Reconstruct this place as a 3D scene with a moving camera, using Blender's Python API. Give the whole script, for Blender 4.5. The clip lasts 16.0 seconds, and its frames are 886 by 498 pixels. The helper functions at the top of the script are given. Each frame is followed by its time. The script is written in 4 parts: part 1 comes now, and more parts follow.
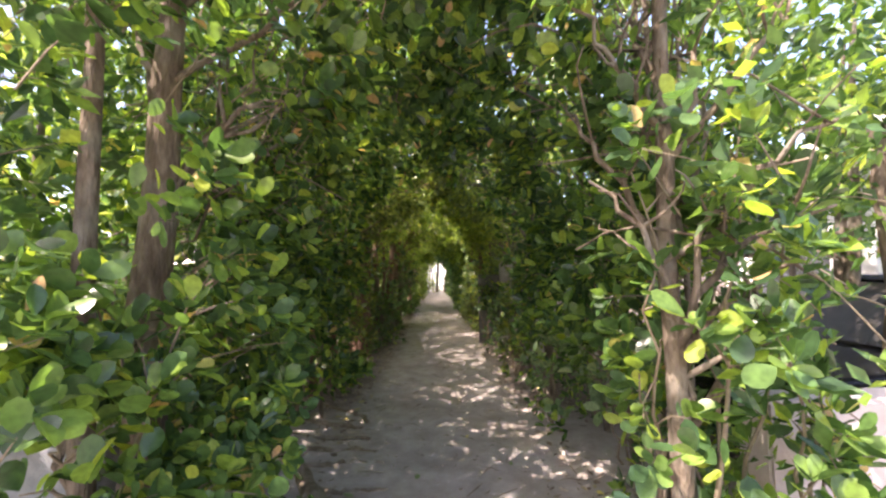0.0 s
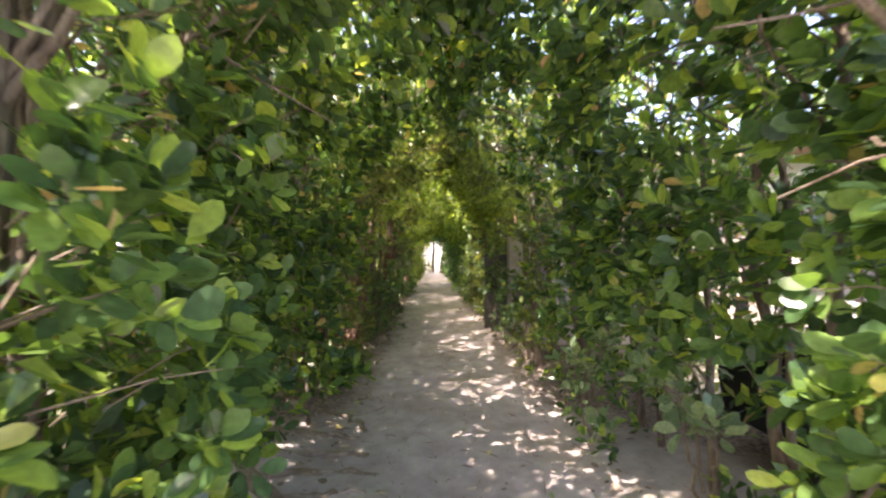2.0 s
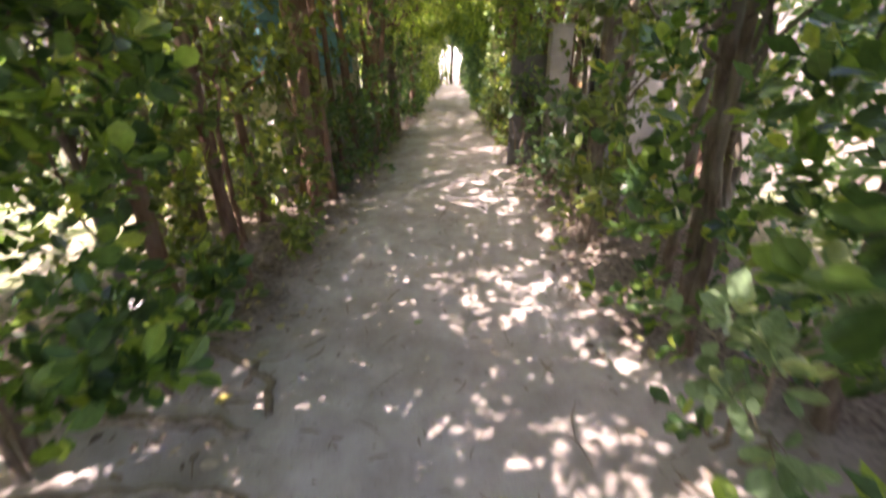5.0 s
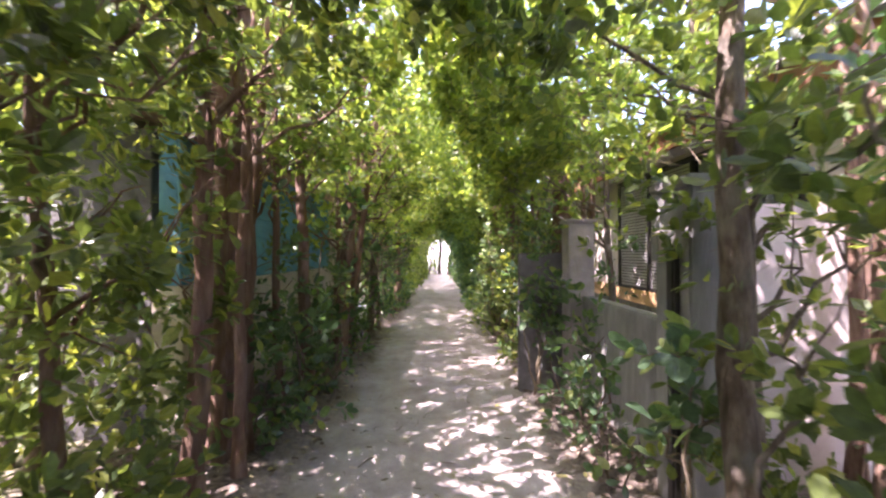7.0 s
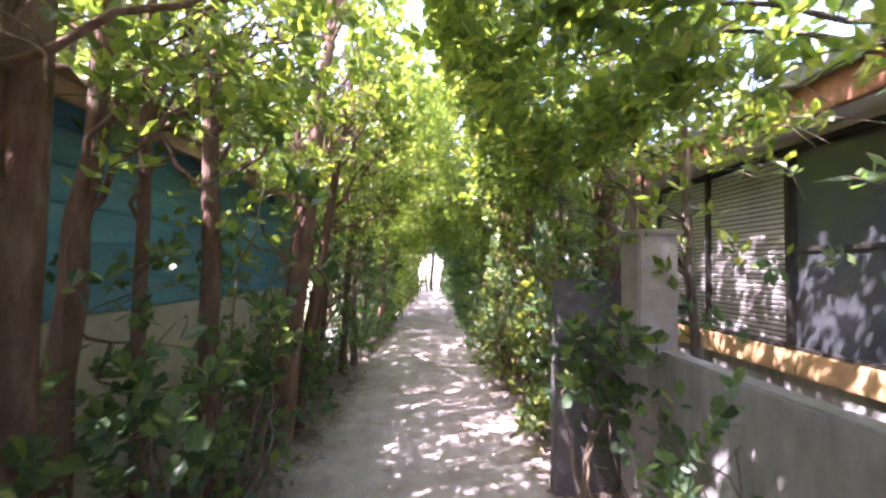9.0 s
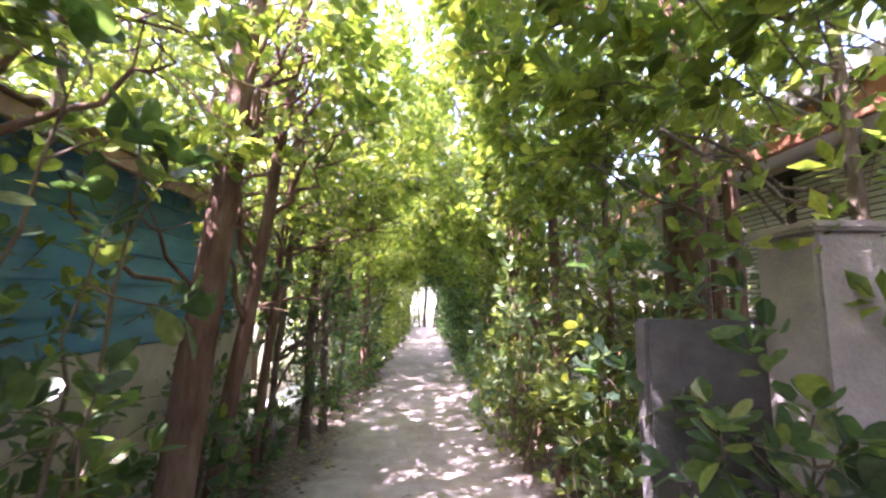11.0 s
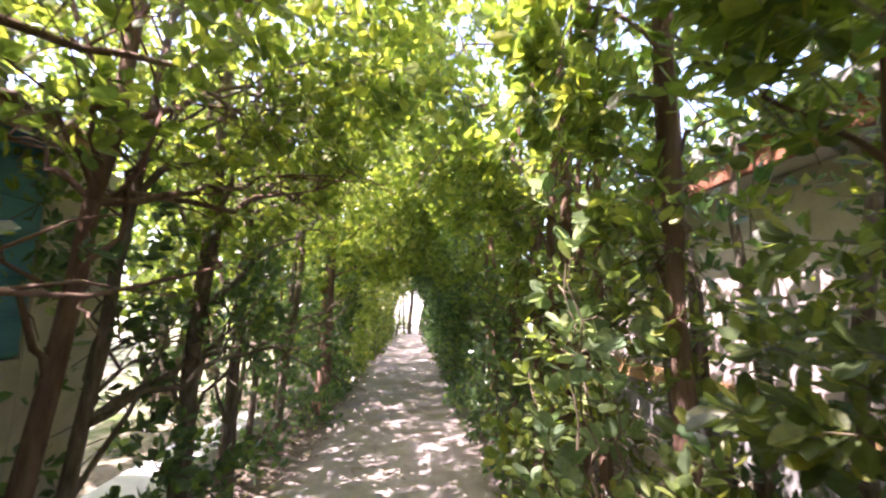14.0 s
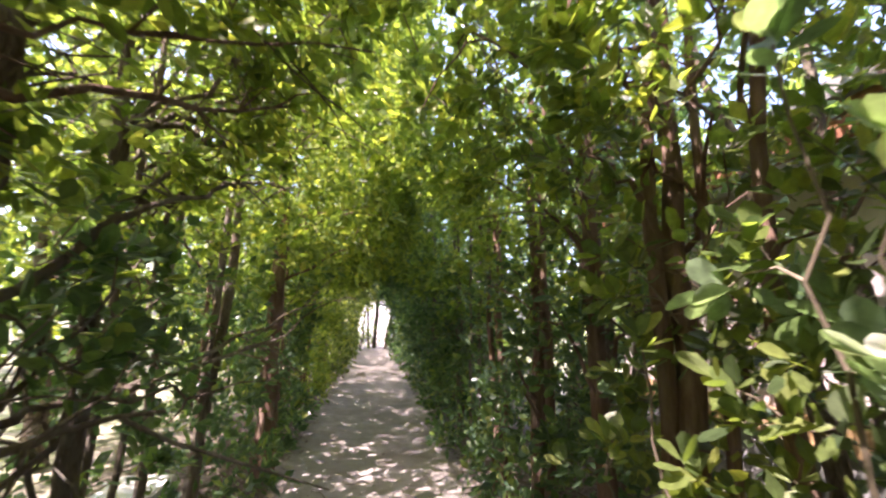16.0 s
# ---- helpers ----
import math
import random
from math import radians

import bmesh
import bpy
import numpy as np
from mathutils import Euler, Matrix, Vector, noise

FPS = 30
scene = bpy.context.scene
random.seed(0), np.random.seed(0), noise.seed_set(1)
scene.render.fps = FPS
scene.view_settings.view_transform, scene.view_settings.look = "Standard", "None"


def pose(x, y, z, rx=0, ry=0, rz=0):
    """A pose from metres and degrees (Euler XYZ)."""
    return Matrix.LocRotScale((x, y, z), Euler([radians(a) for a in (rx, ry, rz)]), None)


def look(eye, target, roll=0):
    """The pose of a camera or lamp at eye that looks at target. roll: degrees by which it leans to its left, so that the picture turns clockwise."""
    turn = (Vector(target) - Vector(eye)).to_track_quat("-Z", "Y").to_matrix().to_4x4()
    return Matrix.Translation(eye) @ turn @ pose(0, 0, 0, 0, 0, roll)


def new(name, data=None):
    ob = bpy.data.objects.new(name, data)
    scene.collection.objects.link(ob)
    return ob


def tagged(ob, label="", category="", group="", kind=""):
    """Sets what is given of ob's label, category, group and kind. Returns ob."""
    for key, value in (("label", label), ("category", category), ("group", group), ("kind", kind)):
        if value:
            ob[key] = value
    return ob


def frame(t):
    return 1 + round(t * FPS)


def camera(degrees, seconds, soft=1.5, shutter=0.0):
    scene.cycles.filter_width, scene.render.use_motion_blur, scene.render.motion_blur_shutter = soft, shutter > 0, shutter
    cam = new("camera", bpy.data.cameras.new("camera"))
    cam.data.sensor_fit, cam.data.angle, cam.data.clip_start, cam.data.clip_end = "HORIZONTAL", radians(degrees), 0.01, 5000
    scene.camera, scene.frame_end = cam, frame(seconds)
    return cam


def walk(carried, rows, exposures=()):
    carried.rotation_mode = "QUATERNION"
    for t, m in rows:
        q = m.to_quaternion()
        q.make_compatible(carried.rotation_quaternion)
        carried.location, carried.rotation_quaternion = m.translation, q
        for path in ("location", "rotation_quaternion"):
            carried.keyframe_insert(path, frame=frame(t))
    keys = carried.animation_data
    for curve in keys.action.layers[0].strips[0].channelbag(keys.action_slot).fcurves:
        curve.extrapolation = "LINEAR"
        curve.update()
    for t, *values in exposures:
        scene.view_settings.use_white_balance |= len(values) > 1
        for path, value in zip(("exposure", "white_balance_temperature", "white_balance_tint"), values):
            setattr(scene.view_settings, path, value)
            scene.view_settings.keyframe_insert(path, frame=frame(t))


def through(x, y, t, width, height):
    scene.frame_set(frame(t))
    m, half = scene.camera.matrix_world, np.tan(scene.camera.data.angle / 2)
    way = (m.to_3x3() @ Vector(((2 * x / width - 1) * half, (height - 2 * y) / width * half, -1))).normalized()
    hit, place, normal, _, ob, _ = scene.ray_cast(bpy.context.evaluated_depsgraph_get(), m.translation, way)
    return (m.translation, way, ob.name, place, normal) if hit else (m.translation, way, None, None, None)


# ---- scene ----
cam = camera(94.7, 16.0, soft=2.3, shutter=0.4)
PATH = [
    (0.0, (0.030, 0.000, 1.508), (0.058, 1.996, 1.624), -0.84),
    (0.5, (0.038, 0.054, 1.504), (0.072, 2.054, 1.513), -0.17),
    (1.0, (0.003, 0.209, 1.496), (0.060, 2.208, 1.512), -0.84),
    (1.5, (-0.090, 0.463, 1.490), (-0.007, 2.461, 1.527), -1.35),
    (2.0, (-0.137, 0.807, 1.481), (-0.080, 2.806, 1.502), -0.33),
    (2.5, (-0.090, 1.183, 1.404), (0.033, 3.167, 1.183), -0.89),
    (3.0, (-0.049, 1.547, 1.254), (0.027, 3.294, 0.283), -0.65),
    (3.5, (-0.011, 1.799, 1.270), (0.037, 3.377, 0.042), -0.07),
    (4.0, (0.082, 2.135, 1.223), (-0.019, 3.621, -0.112), -1.61),
    (4.5, (0.142, 2.471, 1.293), (0.094, 4.094, 0.126), -1.58),
    (5.0, (0.136, 2.904, 1.395), (0.077, 4.720, 0.560), -1.22),
    (5.2, (0.113, 3.089, 1.450), (0.062, 4.964, 0.756), -1.65),
    (5.9, (0.104, 3.654, 1.454), (0.077, 5.647, 1.297), 0.00),
    (6.6, (0.096, 4.219, 1.458), (0.117, 6.218, 1.468), 0.00),
    (7.3, (0.088, 4.783, 1.462), (0.089, 6.783, 1.481), -0.20),
    (7.5, (0.100, 4.929, 1.472), (0.140, 6.929, 1.459), 0.92),
    (8.0, (0.115, 5.278, 1.484), (0.172, 7.276, 1.544), 0.37),
    (8.5, (0.095, 5.660, 1.504), (0.170, 7.659, 1.477), -0.21),
    (9.0, (0.062, 6.050, 1.526), (0.109, 8.047, 1.613), 1.17),
    (9.2, (0.056, 6.214, 1.543), (0.082, 8.209, 1.684), 0.38),
    (11.3, (0.086, 7.465, 1.514), (0.194, 9.442, 1.795), 0.23),
    (11.5, (0.081, 7.564, 1.511), (0.244, 9.535, 1.808), -0.30),
    (12.0, (0.090, 7.865, 1.506), (0.253, 9.839, 1.781), 0.96),
    (12.5, (0.149, 8.176, 1.529), (0.270, 10.154, 1.798), 1.17),
    (13.0, (0.126, 8.522, 1.527), (0.289, 10.492, 1.831), 0.96),
    (13.5, (0.122, 8.857, 1.520), (0.281, 10.826, 1.835), 0.89),
    (14.0, (0.128, 9.200, 1.532), (0.263, 11.176, 1.814), 1.66),
    (14.5, (0.061, 9.489, 1.519), (0.299, 11.443, 1.870), 1.25),
    (15.0, (0.028, 9.782, 1.520), (0.265, 11.739, 1.861), 0.57),
    (15.5, (0.023, 10.128, 1.529), (0.250, 12.086, 1.869), 1.92),
    (16.0, (-0.026, 10.458, 1.529), (0.286, 12.405, 1.868), 0.99),
]
walk(cam, [(t, look(eye, target, roll)) for t, eye, target, roll in PATH],
     [(0.0, 2.4, 6950, 25), (2.0, 2.95, 6950, 27), (3.0, 3.4, 6700, 28), (4.5, 3.22, 6900, 31), (5.2, 3.15, 6700, 34), (7.3, 3.3, 6050, 42), (9.2, 3.52, 5850, 45), (11.3, 3.57, 5900, 49), (14.0, 3.15, 6300, 41), (16.0, 2.72, 6400, 36)])

# ---- light ----
world = bpy.data.worlds.new("world")
scene.world = world
world.use_nodes = True
wn = world.node_tree.nodes
sky = wn.new("ShaderNodeTexSky")
sky.sky_type, sky.sun_disc = "NISHITA", False
SUN_AZ, SUN_EL = 238, 58          # degrees clockwise from +y, degrees above the horizon
sky.dust_density, sky.air_density = 3.0, 1.0
sky.sun_elevation, sky.sun_rotation = radians(SUN_EL), radians(SUN_AZ)
world.node_tree.links.new(sky.outputs[0], wn["Background"].inputs[0])
wn["Background"].inputs[1].default_value = 0.15
sun = new("sun", bpy.data.lights.new("sun", "SUN"))
sun.data.energy, sun.data.angle, sun.data.color = 3.3, radians(0.53), (1.0, 0.94, 0.84)
sun_way = Vector((math.sin(radians(SUN_AZ)) * math.cos(radians(SUN_EL)), math.cos(radians(SUN_AZ)) * math.cos(radians(SUN_EL)), math.sin(radians(SUN_EL))))
sun.matrix_world = look(sun_way * 40, (0, 0, 0))

rng = np.random.default_rng(7)


# ---- materials ----
def material(name, colours, scale=6.0, detail=8.0, rough=0.8, bump=0.3, bump_scale=40.0, metal=0.0, stain=None, stain_scale=1.2, stain_amount=0.5, per_object=0.0, stretch=(1, 1, 1), spec=0.4):
    m = bpy.data.materials.new(name)
    m.use_nodes = True
    nt = m.node_tree
    n, l = nt.nodes, nt.links
    b = n["Principled BSDF"]
    b.inputs["Roughness"].default_value, b.inputs["Metallic"].default_value = rough, metal
    b.inputs["Specular IOR Level"].default_value = spec
    tc = n.new("ShaderNodeTexCoord")
    mp = n.new("ShaderNodeMapping")
    mp.inputs["Scale"].default_value = stretch
    l.new(tc.outputs["Object"], mp.inputs[0])
    t1 = n.new("ShaderNodeTexNoise")
    t1.inputs["Scale"].default_value, t1.inputs["Detail"].default_value, t1.inputs["Roughness"].default_value = scale, detail, 0.65
    l.new(mp.outputs[0], t1.inputs["Vector"])
    ramp = n.new("ShaderNodeValToRGB")
    cr = ramp.color_ramp
    while len(cr.elements) < len(colours):
        cr.elements.new(0.5)
    for i, c in enumerate(colours):
        cr.elements[i].position = 0.3 + 0.4 * i / max(1, len(colours) - 1)
        cr.elements[i].color = (*c, 1)
    l.new(t1.outputs["Fac"], ramp.inputs[0])
    out = ramp.outputs[0]
    if stain:
        t2 = n.new("ShaderNodeTexNoise")
        t2.inputs["Scale"].default_value, t2.inputs["Detail"].default_value = stain_scale, 5
        l.new(tc.outputs["Object"], t2.inputs["Vector"])
        r2 = n.new("ShaderNodeValToRGB")
        r2.color_ramp.elements[0].position, r2.color_ramp.elements[1].position = 0.48, 0.68
        l.new(t2.outputs["Fac"], r2.inputs[0])
        amt = n.new("ShaderNodeMath")
        amt.operation = "MULTIPLY"
        amt.inputs[1].default_value = stain_amount
        l.new(r2.outputs[0], amt.inputs[0])
        mx = n.new("ShaderNodeMix")
        mx.data_type = "RGBA"
        l.new(amt.outputs[0], mx.inputs[0])
        l.new(out, mx.inputs[6])
        mx.inputs[7].default_value = (*stain, 1)
        out = mx.outputs[2]
    if per_object:
        oi = n.new("ShaderNodeObjectInfo")
        hs = n.new("ShaderNodeHueSaturation")
        mr = n.new("ShaderNodeMapRange")
        mr.inputs[3].default_value, mr.inputs[4].default_value = 1 - per_object, 1 + per_object
        l.new(oi.outputs["Random"], mr.inputs[0])
        l.new(mr.outputs[0], hs.inputs["Value"])
        l.new(out, hs.inputs["Color"])
        out = hs.outputs[0]
    l.new(out, b.inputs["Base Color"])
    if bump:
        t3 = n.new("ShaderNodeTexNoise")
        t3.inputs["Scale"].default_value, t3.inputs["Detail"].default_value = bump_scale, 6
        l.new(mp.outputs[0], t3.inputs["Vector"])
        bp = n.new("ShaderNodeBump")
        bp.inputs["Strength"].default_value, bp.inputs["Distance"].default_value = bump, 0.02
        l.new(t3.outputs["Fac"], bp.inputs["Height"])
        l.new(bp.outputs[0], b.inputs["Normal"])
    return m


def leaf_material(name, stops, glow, rough=0.38, through=0.4, vivid=0.86):
    """Leaves: a colour of its own for each leaf, glossy above, light shining through."""
    m = bpy.data.materials.new(name)
    m.use_nodes = True
    n, l = m.node_tree.nodes, m.node_tree.links
    b = n["Principled BSDF"]
    b.inputs["Roughness"].default_value = rough
    b.inputs["Specular IOR Level"].default_value = 0.5
    geo = n.new("ShaderNodeNewGeometry")
    ramp = n.new("ShaderNodeValToRGB")
    cr = ramp.color_ramp
    while len(cr.elements) < len(stops):
        cr.elements.new(0.5)
    for i, (p, c) in enumerate(stops):
        cr.elements[i].position, cr.elements[i].color = p, (*c, 1)
    l.new(geo.outputs["Random Per Island"], ramp.inputs[0])
    tc = n.new("ShaderNodeTexCoord")
    t = n.new("ShaderNodeTexNoise")
    t.inputs["Scale"].default_value, t.inputs["Detail"].default_value = 45, 4
    l.new(tc.outputs["Object"], t.inputs["Vector"])
    mr = n.new("ShaderNodeMapRange")
    mr.inputs[1].default_value, mr.inputs[2].default_value, mr.inputs[3].default_value, mr.inputs[4].default_value = 0.3, 0.7, 0.75, 1.2
    l.new(t.outputs["Fac"], mr.inputs[0])
    hs = n.new("ShaderNodeHueSaturation")
    hs.inputs["Saturation"].default_value = vivid
    l.new(mr.outputs[0], hs.inputs["Value"])
    l.new(ramp.outputs[0], hs.inputs["Color"])
    l.new(hs.outputs[0], b.inputs["Base Color"])
    tr = n.new("ShaderNodeBsdfTranslucent")
    mul = n.new("ShaderNodeMix")
    mul.data_type, mul.blend_type = "RGBA", "MULTIPLY"
    mul.inputs[0].default_value = 1
    l.new(hs.outputs[0], mul.inputs[6])
    mul.inputs[7].default_value = (*glow, 1)
    l.new(mul.outputs[2], tr.inputs["Color"])
    mix = n.new("ShaderNodeMixShader")
    mix.inputs[0].default_value = through
    l.new(b.outputs[0], mix.inputs[1])
    l.new(tr.outputs[0], mix.inputs[2])
    l.new(mix.outputs[0], n["Material Output"].inputs[0])
    return m


def ground_material():
    """Pale sand on the trodden strip, dark earth with litter on the banks, rough grass and sand further out."""
    m = material("sand", [(0.28, 0.245, 0.215), (0.37, 0.33, 0.3), (0.45, 0.41, 0.38)], 5, 10, 0.95, 0.32, 75, stain=(0.24, 0.2, 0.165), stain_scale=1.4, stain_amount=0.5, spec=0.15)
    n, l = m.node_tree.nodes, m.node_tree.links
    b = n["Principled BSDF"]
    sand = b.inputs["Base Color"].links[0].from_socket
    tc = n.new("ShaderNodeTexCoord")
    sp = n.new("ShaderNodeTexNoise")
    sp.inputs["Scale"].default_value, sp.inputs["Detail"].default_value = 34, 7
    l.new(tc.outputs["Object"], sp.inputs["Vector"])
    spr = n.new("ShaderNodeMapRange")
    spr.inputs[1].default_value, spr.inputs[2].default_value, spr.inputs[4].default_value = 0.62, 0.74, 0.45
    l.new(sp.outputs["Fac"], spr.inputs[0])
    spm = n.new("ShaderNodeMix")
    spm.data_type = "RGBA"
    l.new(spr.outputs[0], spm.inputs[0])
    l.new(sand, spm.inputs[6])
    spm.inputs[7].default_value = (0.13, 0.105, 0.085, 1)
    sand = spm.outputs[2]
    sep = n.new("ShaderNodeSeparateXYZ")
    l.new(tc.outputs["Object"], sep.inputs[0])
    t = n.new("ShaderNodeTexNoise")
    t.inputs["Scale"].default_value, t.inputs["Detail"].default_value, t.inputs["Roughness"].default_value = 2.6, 9, 0.7
    l.new(tc.outputs["Object"], t.inputs["Vector"])
    off = n.new("ShaderNodeMath")
    off.operation = "ADD"
    off.inputs[1].default_value = -0.03
    l.new(sep.outputs[0], off.inputs[0])
    ab = n.new("ShaderNodeMath")
    ab.operation = "ABSOLUTE"
    l.new(off.outputs[0], ab.inputs[0])
    wide = n.new("ShaderNodeMapRange")
    wide.inputs[1].default_value, wide.inputs[2].default_value, wide.inputs[3].default_value, wide.inputs[4].default_value = 3.4, 4.8, -1.1, 0.0
    l.new(sep.outputs[1], wide.inputs[0])
    ab2 = n.new("ShaderNodeMath")
    ab2.operation = "ADD"
    l.new(ab.outputs[0], ab2.inputs[0])
    l.new(wide.outputs[0], ab2.inputs[1])
    mad = n.new("ShaderNodeMath")
    mad.operation = "MULTIPLY_ADD"
    mad.inputs[1].default_value = 0.9
    l.new(t.outputs["Fac"], mad.inputs[0])
    l.new(ab2.outputs[0], mad.inputs[2])
    mr = n.new("ShaderNodeMapRange")
    mr.inputs[1].default_value, mr.inputs[2].default_value = 1.2, 1.6
    l.new(mad.outputs[0], mr.inputs[0])
    fine = n.new("ShaderNodeTexNoise")
    fine.inputs["Scale"].default_value, fine.inputs["Detail"].default_value = 30, 8
    l.new(tc.outputs["Object"], fine.inputs["Vector"])
    soil = n.new("ShaderNodeValToRGB")
    soil.color_ramp.elements[0].position, soil.color_ramp.elements[0].color = 0.35, (0.09, 0.07, 0.055, 1)
    soil.color_ramp.elements[1].position, soil.color_ramp.elements[1].color = 0.68, (0.27, 0.22, 0.18, 1)
    l.new(fine.outputs["Fac"], soil.inputs[0])
    mx = n.new("ShaderNodeMix")
    mx.data_type = "RGBA"
    l.new(mr.outputs[0], mx.inputs[0])
    l.new(sand, mx.inputs[6])
    l.new(soil.outputs[0], mx.inputs[7])
    far = n.new("ShaderNodeMapRange")
    far.inputs[1].default_value, far.inputs[2].default_value = 2.4, 3.6
    l.new(mad.outputs[0], far.inputs[0])
    grass = n.new("ShaderNodeValToRGB")
    grass.color_ramp.elements[0].position, grass.color_ramp.elements[0].color = 0.4, (0.09, 0.13, 0.04, 1)
    grass.color_ramp.elements[1].position, grass.color_ramp.elements[1].color = 0.6, (0.36, 0.32, 0.25, 1)
    l.new(t.outputs["Fac"], grass.inputs[0])
    mg = n.new("ShaderNodeMix")
    mg.data_type = "RGBA"
    l.new(far.outputs[0], mg.inputs[0])
    l.new(mx.outputs[2], mg.inputs[6])
    l.new(grass.outputs[0], mg.inputs[7])
    l.new(mg.outputs[2], b.inputs["Base Color"])
    return m


def glass_material():
    m = bpy.data.materials.new("window_glass")
    m.use_nodes = True
    b = m.node_tree.nodes["Principled BSDF"]
    b.inputs["Base Color"].default_value = (0.5, 0.54, 0.58, 1)
    b.inputs["Roughness"].default_value = 0.08
    b.inputs["Transmission Weight"].default_value = 0.9
    return m


SAND = ground_material()
BARK = material("bark", [(0.075, 0.055, 0.04), (0.15, 0.115, 0.085), (0.26, 0.21, 0.16)], 26, 10, 0.92, 1.0, 70, stain=(0.3, 0.29, 0.25), stain_scale=5, stain_amount=0.5, stretch=(1, 1, 0.3), spec=0.2)
BARK_RED = material("bark_red", [(0.09, 0.05, 0.035), (0.18, 0.11, 0.08), (0.27, 0.19, 0.14)], 14, 8, 0.95, 1.0, 45, stain=(0.24, 0.2, 0.16), stain_scale=4, stain_amount=0.4, stretch=(1, 1, 0.25), spec=0.15)
ROOT = material("root_bark", [(0.13, 0.1, 0.07), (0.22, 0.175, 0.125), (0.34, 0.285, 0.22)], 18, 9, 0.92, 1.0, 55, stain=(0.38, 0.34, 0.29), stain_scale=7, stain_amount=0.5, spec=0.15)
TWIG = material("twig", [(0.13, 0.1, 0.07), (0.26, 0.21, 0.14)], 20, 4, 0.85, 0.0)
LEAF = leaf_material("leaf_broad", [(0.0, (0.032, 0.068, 0.03)), (0.4, (0.065, 0.132, 0.045)), (0.72, (0.13, 0.22, 0.05)), (0.9, (0.22, 0.33, 0.055)), (0.98, (0.38, 0.44, 0.07)), (0.994, (0.55, 0.34, 0.18))], (2.0, 2.1, 0.9), rough=0.27, through=0.36, vivid=0.97)
LEAF_MID = leaf_material("leaf_mid", [(0.0, (0.050, 0.085, 0.03)), (0.45, (0.095, 0.145, 0.035)), (0.8, (0.16, 0.21, 0.035)), (0.97, (0.27, 0.29, 0.05))], (2.1, 2.1, 0.8), rough=0.34, through=0.48)
# Dark green leaves; low in crowns and on the right they also paint shade.
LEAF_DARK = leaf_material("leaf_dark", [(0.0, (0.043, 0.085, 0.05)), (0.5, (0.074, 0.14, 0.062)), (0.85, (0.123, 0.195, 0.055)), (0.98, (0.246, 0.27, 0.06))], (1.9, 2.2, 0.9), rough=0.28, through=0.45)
# Sunlight put into the leaf colour: a yellower, paler copy for lit foliage.
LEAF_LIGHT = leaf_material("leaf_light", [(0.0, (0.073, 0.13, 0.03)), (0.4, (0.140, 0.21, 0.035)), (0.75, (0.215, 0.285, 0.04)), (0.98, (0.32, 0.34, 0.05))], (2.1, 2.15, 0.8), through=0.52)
# Paler base colour paints sun and sky sheen onto sapling leaves.
LEAF_LIT = leaf_material("leaf_lit_tint", [(0.0, (0.11, 0.19, 0.09)), (0.5, (0.19, 0.29, 0.14)), (0.85, (0.27, 0.38, 0.19)), (0.98, (0.34, 0.4, 0.16))], (1.8, 1.9, 1.1), rough=0.26)
LITTER = leaf_material("leaf_dry", [(0.0, (0.12, 0.085, 0.06)), (0.5, (0.21, 0.155, 0.11)), (0.85, (0.32, 0.25, 0.17)), (0.97, (0.4, 0.36, 0.1))], (1, 0.9, 0.7), rough=0.8, through=0.1)
CONCRETE = material("concrete", [(0.2, 0.2, 0.19), (0.29, 0.285, 0.27), (0.38, 0.37, 0.35)], 9, 9, 0.9, 0.5, 70, stain=(0.15, 0.15, 0.13), stain_scale=2.2, stain_amount=0.6, stretch=(1, 1, 0.22), spec=0.2)
WEATHERED = material("weathered_concrete", [(0.15, 0.16, 0.17), (0.23, 0.24, 0.25), (0.31, 0.32, 0.33)], 7, 9, 0.92, 0.5, 60, stain=(0.5, 0.51, 0.52), stain_scale=3.2, stain_amount=0.7, spec=0.2)
CONCRETE_DARK = material("concrete_dark", [(0.095, 0.09, 0.088), (0.135, 0.128, 0.125), (0.175, 0.167, 0.162)], 9, 8, 0.9, 0.4, 60, stain=(0.11, 0.11, 0.11), stain_scale=2, stain_amount=0.5, spec=0.2)
PINK = material("pink_plaster", [(0.52, 0.43, 0.4), (0.6, 0.52, 0.49), (0.66, 0.58, 0.55)], 7, 8, 0.9, 0.3, 60, stain=(0.4, 0.34, 0.3), stain_scale=2.2, stain_amount=0.5, spec=0.2)
PILLAR = material("pillar_plaster", [(0.36, 0.32, 0.3), (0.45, 0.4, 0.38), (0.52, 0.47, 0.45)], 7, 8, 0.9, 0.4, 60, stain=(0.28, 0.25, 0.23), stain_scale=2.4, stain_amount=0.6, spec=0.2)
CREAM = material("cream_plaster", [(0.5, 0.45, 0.36), (0.6, 0.54, 0.43), (0.68, 0.62, 0.5)], 6, 8, 0.9, 0.3, 60, stain=(0.36, 0.31, 0.24), stain_scale=2.0, stain_amount=0.6, spec=0.2)
WHITE = material("white_plaster", [(0.66, 0.65, 0.63), (0.74, 0.73, 0.71), (0.8, 0.79, 0.77)], 5, 8, 0.85, 0.2, 50, stain=(0.55, 0.53, 0.5), stain_scale=1.5, stain_amount=0.5, spec=0.3)
OCHRE = material("ochre_paint", [(0.5, 0.3, 0.14), (0.58, 0.37, 0.18), (0.64, 0.43, 0.23)], 8, 8, 0.75, 0.2, 60, stain=(0.36, 0.24, 0.15), stain_scale=3, stain_amount=0.5)
